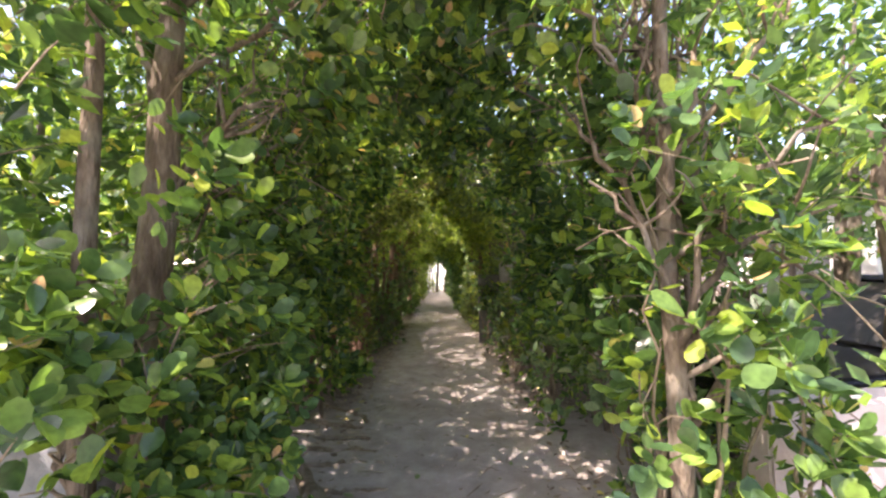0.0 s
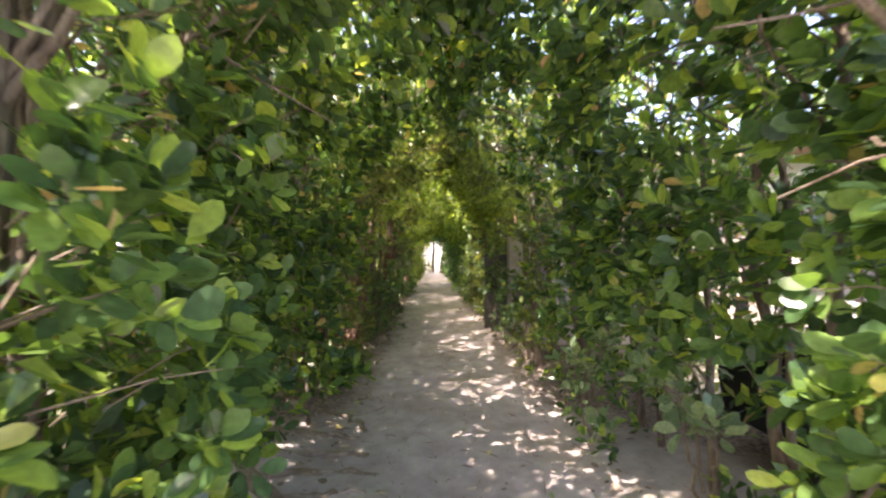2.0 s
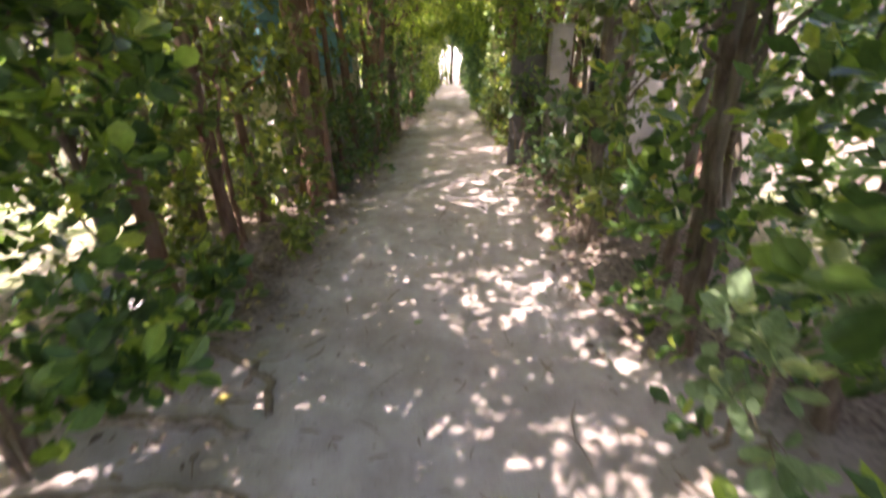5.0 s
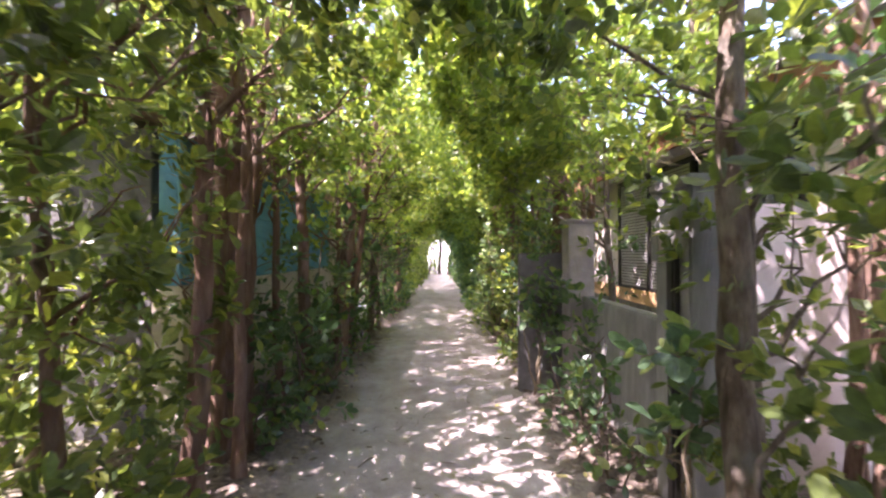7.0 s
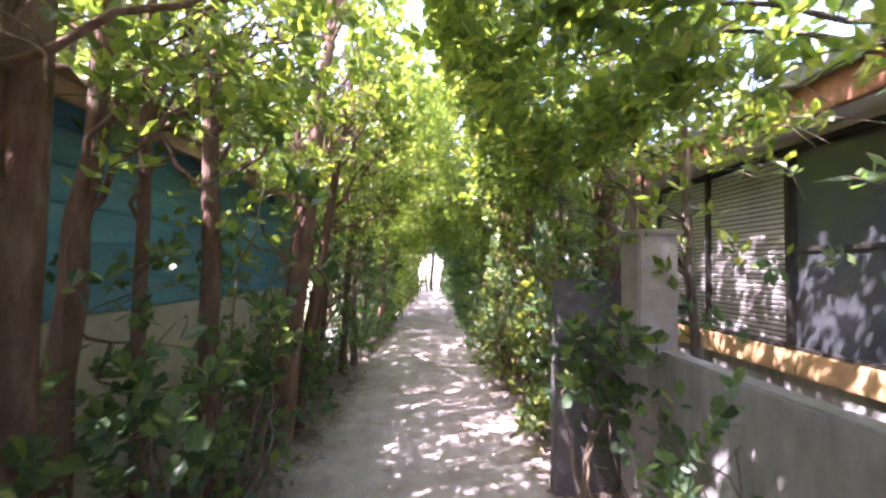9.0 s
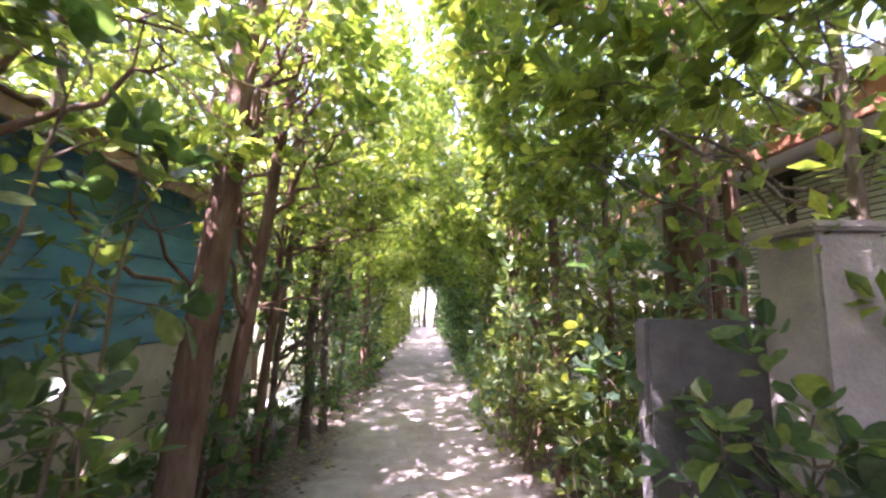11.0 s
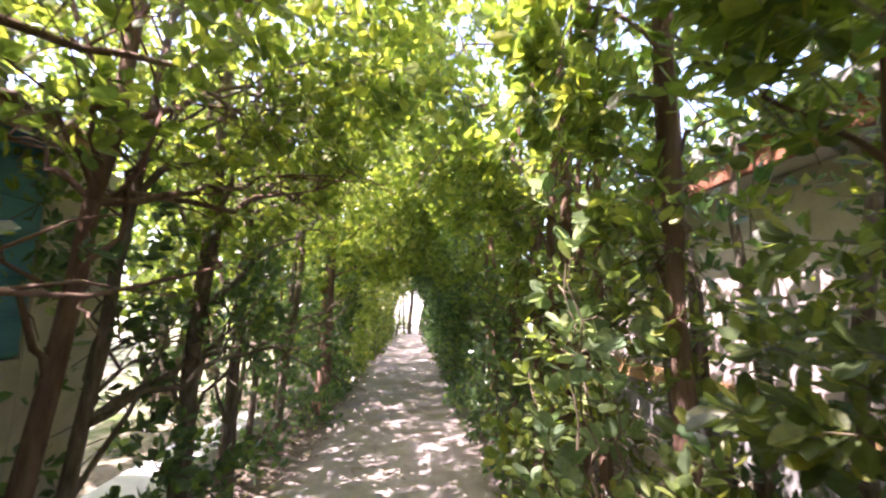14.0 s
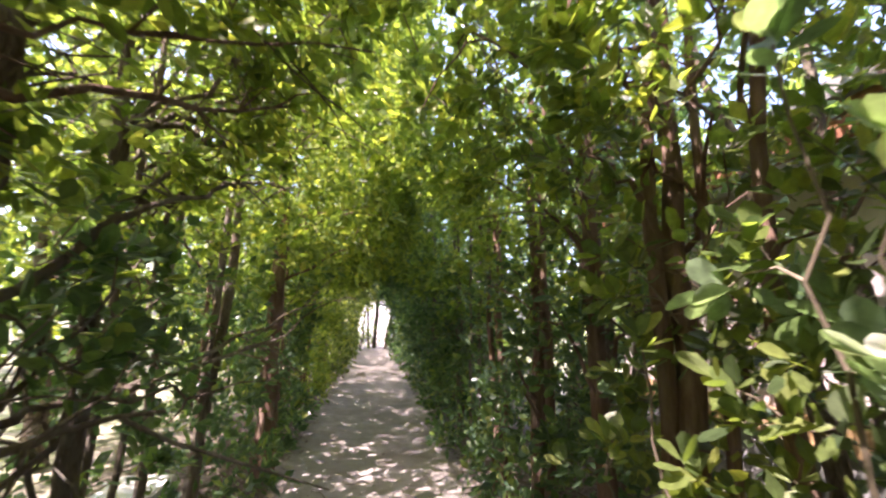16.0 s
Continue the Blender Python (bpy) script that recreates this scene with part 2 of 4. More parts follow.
RUST = material("rust_paint", [(0.2, 0.075, 0.04), (0.28, 0.11, 0.06), (0.34, 0.16, 0.095)], 10, 8, 0.8, 0.3, 50, stain=(0.22, 0.14, 0.1), stain_scale=4, stain_amount=0.5)
BLUE = material("blue_paint", [(0.07, 0.23, 0.35), (0.105, 0.315, 0.445), (0.16, 0.41, 0.53)], 6, 8, 0.7, 0.3, 40, stain=(0.15, 0.22, 0.22), stain_scale=2, stain_amount=0.5, per_object=0.12, stretch=(1, 0.3, 1))
ROOF = material("roof_sheet", [(0.25, 0.15, 0.11), (0.36, 0.23, 0.17), (0.45, 0.32, 0.25)], 7, 8, 0.85, 0.3, 40, stain=(0.2, 0.17, 0.15), stain_scale=2, stain_amount=0.5)
ALUMINIUM = material("aluminium", [(0.46, 0.44, 0.42), (0.55, 0.53, 0.51), (0.62, 0.6, 0.58)], 12, 6, 0.55, 0.05, 60, metal=0.0, stain=(0.38, 0.34, 0.31), stain_scale=3, stain_amount=0.4, per_object=0.06)
FRAME = material("dark_frame", [(0.02, 0.018, 0.016), (0.04, 0.035, 0.03)], 12, 4, 0.5, 0.05, 50)
CURTAIN = material("curtain_cloth", [(0.07, 0.08, 0.1), (0.12, 0.13, 0.155)], 9, 6, 0.9, 0.2, 20, stretch=(1, 6, 0.3))
GLASS = glass_material()


# ---- mesh helpers ----
def mesh_from(name, verts, faces, mat, smooth=False):
    """A mesh from arrays of points and of equal-sided faces."""
    verts, faces = np.asarray(verts, np.float32), np.asarray(faces, np.int32)
    me = bpy.data.meshes.new(name)
    k = faces.shape[1]
    me.vertices.add(len(verts))
    me.vertices.foreach_set("co", verts.ravel())
    me.loops.add(faces.size)
    me.loops.foreach_set("vertex_index", faces.ravel())
    me.polygons.add(len(faces))
    me.polygons.foreach_set("loop_start", np.arange(0, faces.size, k, dtype=np.int32))
    me.polygons.foreach_set("loop_total", np.full(len(faces), k, np.int32))
    me.polygons.foreach_set("use_smooth", np.full(len(faces), smooth))
    me.materials.append(mat)
    me.update(calc_edges=True)
    return me


def part(name, me, parent=None, m=None, label=""):
    ob = new(name, me)
    if m is not None:
        ob.matrix_basis = m
    if parent is not None:
        ob.parent = parent
    return tagged(ob, label)


def thing(name, label, category, x=0, y=0, z=0, group="", kind=""):
    ob = new(name)
    ob.location = (x, y, z)
    ob.empty_display_size = 0.1
    return tagged(ob, label, category, group, kind)


def block_mesh(name, sx, sy, sz, mat, bevel=0.01, rough=0.0, cuts=0):
    """A block on its base centre with rounded edges, worn a little where rough is given."""
    bm = bmesh.new()
    bmesh.ops.create_cube(bm, size=1)
    for v in bm.verts:
        v.co = Vector((v.co.x * sx, v.co.y * sy, (v.co.z + 0.5) * sz))
    if bevel:
        bmesh.ops.bevel(bm, geom=bm.edges[:], offset=bevel, segments=2, affect="EDGES")
    if cuts:
        bmesh.ops.subdivide_edges(bm, edges=[e for e in bm.edges if e.calc_length() > 0.1], cuts=cuts, use_grid_fill=True)
    if rough:
        for v in bm.verts:
            v.co += Vector(noise.noise_vector(v.co * 6)) * rough
    me = bpy.data.meshes.new(name)
    bm.to_mesh(me)
    bm.free()
    me.materials.append(mat)
    return me


class Tubes:
    """Gathers tapered, bent tubes into one mesh."""

    def __init__(self):
        self.v, self.f, self.n = [], [], 0

    def add(self, pts, radii, sides=6, lumps=0.0):
        pts = np.asarray(pts, float)
        k = len(pts)
        tang = np.gradient(pts, axis=0)
        tang /= np.linalg.norm(tang, axis=1, keepdims=True) + 1e-9
        ref = np.array([0, 0, 1.0]) if abs(tang[0, 2]) < 0.8 else np.array([1.0, 0, 0])
        a = np.cross(tang, ref)
        a /= np.linalg.norm(a, axis=1, keepdims=True) + 1e-9
        b = np.cross(tang, a)
        ang = np.linspace(0, 2 * np.pi, sides, endpoint=False)
        r = np.asarray(radii, float)[:, None] * (1 + lumps * rng.uniform(-1, 1, (k, sides)))
        ring = pts[:, None] + (a[:, None] * np.cos(ang)[None, :, None] + b[:, None] * np.sin(ang)[None, :, None]) * r[..., None]
        self.v.append(ring.reshape(-1, 3))
        i = np.arange(k - 1)[:, None] * sides + np.arange(sides)[None]
        j = np.arange(k - 1)[:, None] * sides + (np.arange(sides)[None] + 1) % sides
        self.f.append((np.stack([i, j, j + sides, i + sides], -1).reshape(-1, 4) + self.n))
        self.n += k * sides

    def mesh(self, name, mat):
        return mesh_from(name, np.concatenate(self.v), np.concatenate(self.f), mat, True)


def bend(p0, p1, sag=0.1, k=7, wob=0.03):
    """A wavering line between two points, bowed by sag."""
    p0, p1 = np.asarray(p0, float), np.asarray(p1, float)
    s = np.linspace(0, 1, k)[:, None]
    side = rng.normal(size=3)
    line = p0 + (p1 - p0) * s + np.sin(np.pi * s) * (np.array([0, 0, sag]) + side * wob)
    line[1:-1] += rng.normal(size=(k - 2, 3)) * wob * 0.35
    return line


# Leaf outlines: along the midrib, across, and up from the leaf's plane.
OVAL = np.array([(0, 0, 0), (0.16, -0.15, 0.03), (0.4, -0.28, 0.05), (0.66, -0.31, 0.04), (0.88, -0.2, -0.01), (1.0, 0, -0.07), (0.88, 0.2, -0.01), (0.66, 0.31, 0.04), (0.4, 0.28, 0.05), (0.16, 0.15, 0.03), (0.52, 0, -0.02)])
OVAL_F = np.array([(10, i, (i + 1) % 10) for i in range(10)])
HEX = np.array([(0, 0, 0), (0.28, -0.22, 0.04), (0.62, -0.3, 0.04), (0.9, -0.16, -0.02), (1.0, 0.02, -0.07), (0.78, 0.27, 0.02), (0.4, 0.27, 0.05)])
HEX_F = np.array([(0, 1, 2), (0, 2, 3), (0, 3, 4), (0, 4, 5), (0, 5, 6)])
KITE = np.array([(0, 0, 0), (0.5, -0.27, 0.05), (1.0, 0, -0.06), (0.55, 0.27, 0.05)])
KITE_F = np.array([(0, 1, 2), (0, 2, 3)])


def leaves_mesh(name, at, way, up, size, mat, fine, slim=1.0):
    """Many leaves in one mesh: foot, midrib direction and upper side of each."""
    way = way / (np.linalg.norm(way, axis=1, keepdims=True) + 1e-9)
    across = np.cross(up, way)
    across /= np.linalg.norm(across, axis=1, keepdims=True) + 1e-9
    up = np.cross(way, across)
    base, tri = ((KITE, KITE_F), (HEX, HEX_F), (OVAL, OVAL_F))[fine]
    curl = rng.uniform(-0.6, 1.8, len(at))
    wide = rng.uniform(0.82, 1.15, len(at)) * slim
    v = (at[:, None] + size[:, None, None] * (way[:, None] * base[None, :, 0, None]
         + across[:, None] * base[None, :, 1, None] * wide[:, None, None]
         + up[:, None] * base[None, :, 2, None] * curl[:, None, None]))
    f = tri[None] + (np.arange(len(at)) * len(base))[:, None, None]
    return mesh_from(name, v.reshape(-1, 3), f.reshape(-1, 3), mat, fine == 2)


def sprigs(foot, way, length, count, size):
    """Leaves set spirally along short twigs, thickest in a rosette at the tip."""
    n = len(foot)
    way = way / np.linalg.norm(way, axis=1, keepdims=True)
    ref = rng.normal(size=(n, 3))
    a = np.cross(way, ref)
    a /= np.linalg.norm(a, axis=1, keepdims=True)
    b = np.cross(way, a)
    s = 1 - rng.uniform(0, 1, (n, count)) ** 1.7 * 0.85
    ang = np.arange(count)[None] * 2.4 + rng.uniform(0, 6.28, (n, 1))
    rad = a[:, None] * np.cos(ang)[..., None] + b[:, None] * np.sin(ang)[..., None]
    at = foot[:, None] + way[:, None] * (s * length[:, None])[..., None]
    d = rad * 0.85 + way[:, None] * (0.25 + 0.9 * s[..., None] ** 3) + rng.normal(size=at.shape) * 0.22
    d[..., 2] += 0.1
    up = way[:, None] * 0.7 - rad * 0.35 + np.array([0, 0, 0.75]) + rng.normal(size=at.shape) * 0.25
    at = at + rad * 0.012
    sz = size * rng.uniform(0.6, 1.2, (n, count)) * (0.75 + 0.25 * s)
    return at.reshape(-1, 3), d.reshape(-1, 3), up.reshape(-1, 3), sz.ravel()


# ---- ground ----
def smooth_noise(x, y, s, seed):
    return np.array([noise.noise((float(a) * s + seed, float(b) * s, seed * 1.7)) for a, b in zip(x.ravel(), y.ravel())]).reshape(x.shape)


def ground_height(x, y):
    """Height of the trodden path and of the banks beside it."""
    x, y = np.asarray(x, float), np.asarray(y, float)
    edge_l, edge_r = -0.85 + 0.1 * np.sin(y * 0.9), 1.02 + 0.08 * np.sin(y * 0.7 + 1)
    bank = 0.11 * np.clip((edge_l - x) / 0.6, 0, 1) ** 1.2 + 0.07 * np.clip((x - edge_r) / 0.6, 0, 1)
    return bank


def build_ground():
    xs = np.concatenate([[-400, -120, -40, -16, -8, -5, -3.5], np.arange(-2.7, 2.7, 0.055), [3.5, 5, 8, 16, 40, 120, 400]])
    ys = np.concatenate([[-400, -120, -40, -14, -6, -3, -1.5], np.arange(-0.6, 17, 0.075), np.arange(17, 33, 0.22), [34, 38, 46, 70, 150, 500]])
    X, Y = np.meshgrid(xs, ys)
    Z = ground_height(X, Y)
    near = (np.abs(X) < 2.75) & (Y > -1) & (Y < 33)
    Z = Z + np.where(near, 0.022 * smooth_noise(X, Y, 1.6, 3.1) + 0.012 * smooth_noise(X, Y, 6, 9.2) + 0.006 * smooth_noise(X, Y, 17, 5.5), 0)
    # ridges of washed sand over roots on the left edge
    Z += np.where(near, 0.07 * np.clip(smooth_noise(X * 0.5, Y, 4.2, 14.0) - 0.1, 0, 1) * np.clip((-0.3 - X) / 0.35, 0, 1), 0)
    k, r = len(xs), len(ys)
    i = (np.arange(r - 1)[:, None] * k + np.arange(k - 1)[None]).ravel()
    me = mesh_from("ground", np.stack([X, Y, Z], -1).reshape(-1, 3), np.stack([i, i + 1, i + 1 + k, i + k], -1), SAND, True)
    tagged(new("ground", me), "pale grey trodden sandy path with dark earth banks", "ground", kind="structure")


build_ground()


# ---- walls, shed and houses ----
def wall_block(name, label, x0, x1, y0, y1, z1, mat, cap=0.0, category="wall", group=""):
    ob = part(name, block_mesh(name, x1 - x0, y1 - y0, z1 + 0.1, mat, 0.012, 0.004, 3), m=pose((x0 + x1) / 2, (y0 + y1) / 2, -0.1))
    tagged(ob, label, category, group)
    if cap:
        part("cap", block_mesh("cap", x1 - x0 + 0.05, y1 - y0 + 0.05, cap, mat, 0.012, 0.003, 2), ob, pose(0, 0, z1 + 0.102))
    return ob


wall_block("gate_pillar", "pinkish plastered concrete gate pillar beside the path", 1.36, 1.62, 8.6, 8.85, 1.755, PILLAR, 0.035, group="gate pillars")
wall_block("gate_pillar", "plastered concrete gate pillar with a cap", 1.36, 1.6, 6.62, 6.97, 1.8, CONCRETE, 0.06, group="gate pillars")
wall_block("gate_post", "dark gate post against a pillar", 1.312, 1.357, 6.7, 6.77, 1.49, FRAME, category="post")
box = tagged(part("meter_box", block_mesh("meter_box", 0.03, 0.1, 0.18, PINK, 0.006), m=pose(1.344, 6.9, 1.4)), "small pale meter box fixed to a gate pillar", "meter box")
part("lid", block_mesh("lid", 0.01, 0.082, 0.16, CONCRETE, 0.004), box, pose(-0.019, 0, 0.01), "grey lid")
wall_block("fence_wall", "low grey rendered concrete wall between gate pillars", 1.48, 1.61, 6.975, 8.595, 1.03, CONCRETE)
wall_block("fence_panel", "dark grey concrete fence panel beside a pillar", 0.91, 1.6, 8.853, 8.95, 1.455, CONCRETE_DARK)
wall_block("yard_wall", "pale pink plastered yard wall behind a gate pillar", 1.63, 3.1, 7.0, 7.14, 1.75, PINK)
wall_block("garden_wall", "weathered grey concrete garden wall end", -4.5, -1.28, 1.55, 1.75, 0.9, WEATHERED)
wall_block("garden_wall", "pale pink plastered low garden wall", 1.32, 4.6, 1.62, 1.8, 0.98, PINK)


def build_house():
    """The house with louvred window shutters beside the path."""
    h = thing("house", "plastered house with louvred shutters and rust-red eaves", "house", 3.2, 9.5, 0)
    def bl(name, x0, x1, y0, y1, z0, z1, mat, bevel=0.006, label=""):
        return part(name, block_mesh(name, x1 - x0, y1 - y0, z1 - z0, mat, bevel), h, pose((x0 + x1) / 2 - 3.2, (y0 + y1) / 2 - 9.5, z0), label)
    ya, yb, wa, wb = 7.2, 15.5, 8.0, 11.66
    bl("wall", 3.2, 3.4, ya, yb, -0.1, 0.66, CONCRETE, label="grey rendered lower wall")
    bl("sill_band", 3.15, 3.4, ya, yb, 0.663, 0.87, OCHRE, label="ochre painted band under the windows")
    bl("wall", 3.2, 3.4, ya, wa, 0.873, 2.72, PINK)
    bl("wall", 3.2, 3.4, wb, yb, 0.873, 2.72, PINK)
    bl("wall", 3.4, 7.5, ya, ya + 0.2, -0.1, 2.72, PINK)
    bl("wall", 3.4, 7.5, yb - 0.2, yb, -0.1, 2.72, PINK)
    bl("wall", 7.3, 7.5, ya + 0.2, yb - 0.2, -0.1, 2.72, PINK)
    bl("wall", 3.2, 3.4, wa, wb, 2.62, 2.72, PINK)
    bl("fascia", 2.78, 2.84, ya - 0.3, yb + 0.3, 2.68, 2.92, RUST, label="rust-red eaves board")
    bl("soffit", 2.84, 3.4, ya - 0.3, yb + 0.3, 2.73, 2.77, WHITE)
    bl("roof", 2.7, 7.9, ya - 0.4, yb + 0.4, 2.923, 3.05, CONCRETE)
    bl("ceiling_slab", 3.4, 7.3, ya + 0.2, yb - 0.2, 2.74, 2.8, WHITE)
    for y in (8.0, 8.53, 9.56, 10.62, 11.62):
        bl("window_frame", 3.17, 3.26, y - 0.025, y + 0.03, 0.9, 2.6, FRAME, label="dark window frame post")
    bl("window_frame", 3.17, 3.26, wa, wb, 0.872, 0.905, FRAME, 0.004, label="dark window frame rail")
    bl("window_frame", 3.17, 3.26, wa, wb, 2.602, 2.65, FRAME, 0.004)
    bl("window_frame", 3.19, 3.24, 8.56, 9.53, 1.72, 1.76, FRAME, 0.004)
    for y0, y1 in ((8.03, 8.5), (8.56, 9.53)):
        bl("window_pane", 3.21, 3.216, y0, y1, 0.905, 2.6, GLASS, 0)
        bl("curtain", 3.3, 3.31, y0 - 0.1, y1 + 0.1, 0.88, 2.6, CURTAIN, 0)
    slat = block_mesh("slat", 0.034, 0.96, 0.012, ALUMINIUM, 0.003)
    for y in (10.105, 11.13):
        sh = part("shutter", block_mesh("shutter", 0.03, 0.97, 1.69, FRAME, 0.003), h, pose(0.03, y - 9.5, 0.907), "grey louvred metal window shutter")
        for i in range(36):
            part("slat", slat, sh, pose(-0.026, 0, 0.025 + i * 0.0465, 0, 68, 0))
    v = part("vent", block_mesh("vent", 0.02, 0.34, 0.1, FRAME, 0.003), h, pose(-0.065, -1.0, 0.7), "dark vent grille")
    bar = block_mesh("vent_bar", 0.012, 0.02, 0.1, CONCRETE, 0.002)
    for i in range(8):
        part("vent_bar", bar, v, pose(-0.012, -0.14 + i * 0.04, 0))


def build_shed():
    """The shed of blue boards behind the trunks."""
    s = thing("shed", "blue painted board shed with a low rusty roof", "shed", -1.85, 9.4, 0)
    y0, y1 = 7.5, 11.4
    def bl(name, xa, xb, ya, yb, za, zb, mat, bevel=0.006, label=""):
        return part(name, block_mesh(name, xb - xa, yb - ya, zb - za, mat, bevel), s, pose((xa + xb) / 2 + 1.85, (ya + yb) / 2 - 9.4, za), label)
    bl("plinth", -2.0, -1.77, y0, y1, -0.1, 1.22, CREAM, label="pale stained plaster lower wall")
    bl("back_wall", -4.4, -4.3, y0, y1, -0.1, 2.6, CREAM)
    w = bl("wall", -1.95, -1.81, y0, y1, 1.223, 2.36, BLUE)
    bl("pier", -2.0, -1.78, y1 + 0.003, y1 + 0.5, -0.1, 2.3, CREAM, label="cream plastered pier at the end of the boards")
    bl("end_wall", -4.3, -2.0, y0, y0 + 0.1, -0.1, 2.36, CONCRETE_DARK)
    bl("end_wall", -4.3, -2.0, y1 - 0.1, y1, -0.1, 2.36, BLUE)
    plank = block_mesh("plank", 0.03, y1 - y0, 0.185, BLUE, 0.006)
    for i in range(6):
        part("plank", plank, w, pose(0.075 + 0.006 * (i % 2), 0, 0.015 + i * 0.19, 0, -3, 0))
    n = 60
    yy = np.linspace(y0 - 0.25, y1 + 0.25, n * 2 + 1)
    wave = 0.02 * np.sin(np.arange(len(yy)) * np.pi / 2)
    rows = []
    for x, z in ((-1.58, 2.37), (-4.6, 2.95)):
        rows.append(np.stack([np.full_like(yy, x + 1.85), yy - 9.4, z + wave], -1))
    for x, z in ((-1.58, 2.355), (-4.6, 2.935)):
        rows.append(np.stack([np.full_like(yy, x + 1.85), yy - 9.4, z + wave], -1))
    k = len(yy)
    i = np.arange(k - 1)
    f = np.concatenate([np.stack([i, i + 1, i + 1 + k, i + k], -1), np.stack([i + 2 * k, i + 3 * k, i + 1 + 3 * k, i + 1 + 2 * k], -1), np.stack([i, i + 2 * k, i + 1 + 2 * k, i + 1], -1)])
    part("roof", mesh_from("roof", np.concatenate(rows), f, ROOF, True), s, label="corrugated rusty roof sheet")
    bl("eaves_board", -1.65, -1.61, y0 - 0.2, y1 + 0.2, 2.25, 2.34, ROOF, label="weathered brown eaves board")


def build_kiosk():
    """Part of the pale building near the mouth of the tunnel."""
    k = thing("house", "pale plastered house with a dark window", "house", 4.6, 5.2, 0)
    part("wall", block_mesh("wall", 0.2, 2.2, 1.0, WHITE), k, pose(0, 0, -0.1))
    part("wall", block_mesh("wall", 0.2, 0.5, 1.5, WHITE), k, pose(0, -0.85, 0.903))
    part("wall", block_mesh("wall", 0.2, 0.5, 1.5, WHITE), k, pose(0, 0.85, 0.903))
    part("wall", block_mesh("wall", 0.2, 2.2, 0.3, WHITE), k, pose(0, 0, 2.406))
    part("window_pane", block_mesh("window_pane", 0.01, 1.2, 1.5, GLASS, 0), k, pose(0.02, 0, 0.903))
    part("window_frame", block_mesh("window_frame", 0.06, 0.06, 1.5, FRAME), k, pose(0.0, 0, 0.903))
    part("wall", block_mesh("wall", 3.0, 0.2, 2.8, WHITE), k, pose(1.61, -1.0, -0.1))
    part("wall", block_mesh("wall", 3.0, 0.2, 2.8, WHITE), k, pose(1.61, 1.0, -0.1))
    part("roof", block_mesh("roof", 3.8, 2.9, 0.14, ROOF), k, pose(1.4, 0, 2.71))


CAR_PAINT = material("car_paint", [(0.008, 0.009, 0.011), (0.014, 0.015, 0.018)], 3, 4, 0.22, 0.0, spec=0.6)
RUBBER = material("rubber", [(0.012, 0.012, 0.012), (0.025, 0.025, 0.025)], 20, 4, 0.85, 0.2, 60)


def build_car():
    """A dark car parked behind the low garden wall."""
    c = thing("car", "glossy black car parked behind a low wall", "car", 3.9, 3.0, 0)
    def shell(name, profile, half, mat, taper=1.0, label=""):
        bm = bmesh.new()
        rows = []
        for s in (-1, 1):
            rows.append([bm.verts.new((x, s * half * (taper if z > 0.95 else 1), z)) for x, z in profile])
        n = len(profile)
        for i in range(n):
            j = (i + 1) % n
            bm.faces.new((rows[0][i], rows[0][j], rows[1][j], rows[1][i]))
        bm.faces.new(rows[0][::-1])
        bm.faces.new(rows[1])
        bmesh.ops.recalc_face_normals(bm, faces=bm.faces[:])
        bmesh.ops.bevel(bm, geom=bm.edges[:], offset=0.03, segments=2, affect="EDGES")
        me = bpy.data.meshes.new(name)
        bm.to_mesh(me)
        bm.free()
        me.materials.append(mat)
        return part(name, me, c, label=label)
    shell("body", [(-1.9, 0.3), (-1.95, 0.65), (-1.85, 0.88), (-0.95, 0.95), (1.7, 0.95), (1.9, 0.85), (1.92, 0.35), (1.6, 0.25), (-1.6, 0.25)], 0.78, CAR_PAINT)
    shell("cabin", [(-0.95, 0.953), (-0.45, 1.38), (1.15, 1.4), (1.6, 0.953)], 0.7, FRAME, 0.92, "dark tinted windows")
    shell("roof", [(-0.42, 1.38), (-0.35, 1.44), (1.1, 1.46), (1.16, 1.4)], 0.64, CAR_PAINT)
    for x in (-1.2, 1.2):
        for y in (-0.7, 0.7):
            tb = Tubes()
            tb.add([(0, -0.1, 0), (0, -0.1, 0), (0, 0.1, 0), (0, 0.1, 0)], [0.02, 0.3, 0.3, 0.02], 20)
            w = part("wheel", tb.mesh("wheel", RUBBER), c, pose(x, y, 0.3))
            rb = Tubes()
            rb.add([(0, -0.112, 0), (0, -0.112, 0), (0, 0.112, 0), (0, 0.112, 0)], [0.02, 0.18, 0.18, 0.02], 14)
            part("rim", rb.mesh("rim", ALUMINIUM), w)


build_house()
build_car()
build_shed()
build_kiosk()

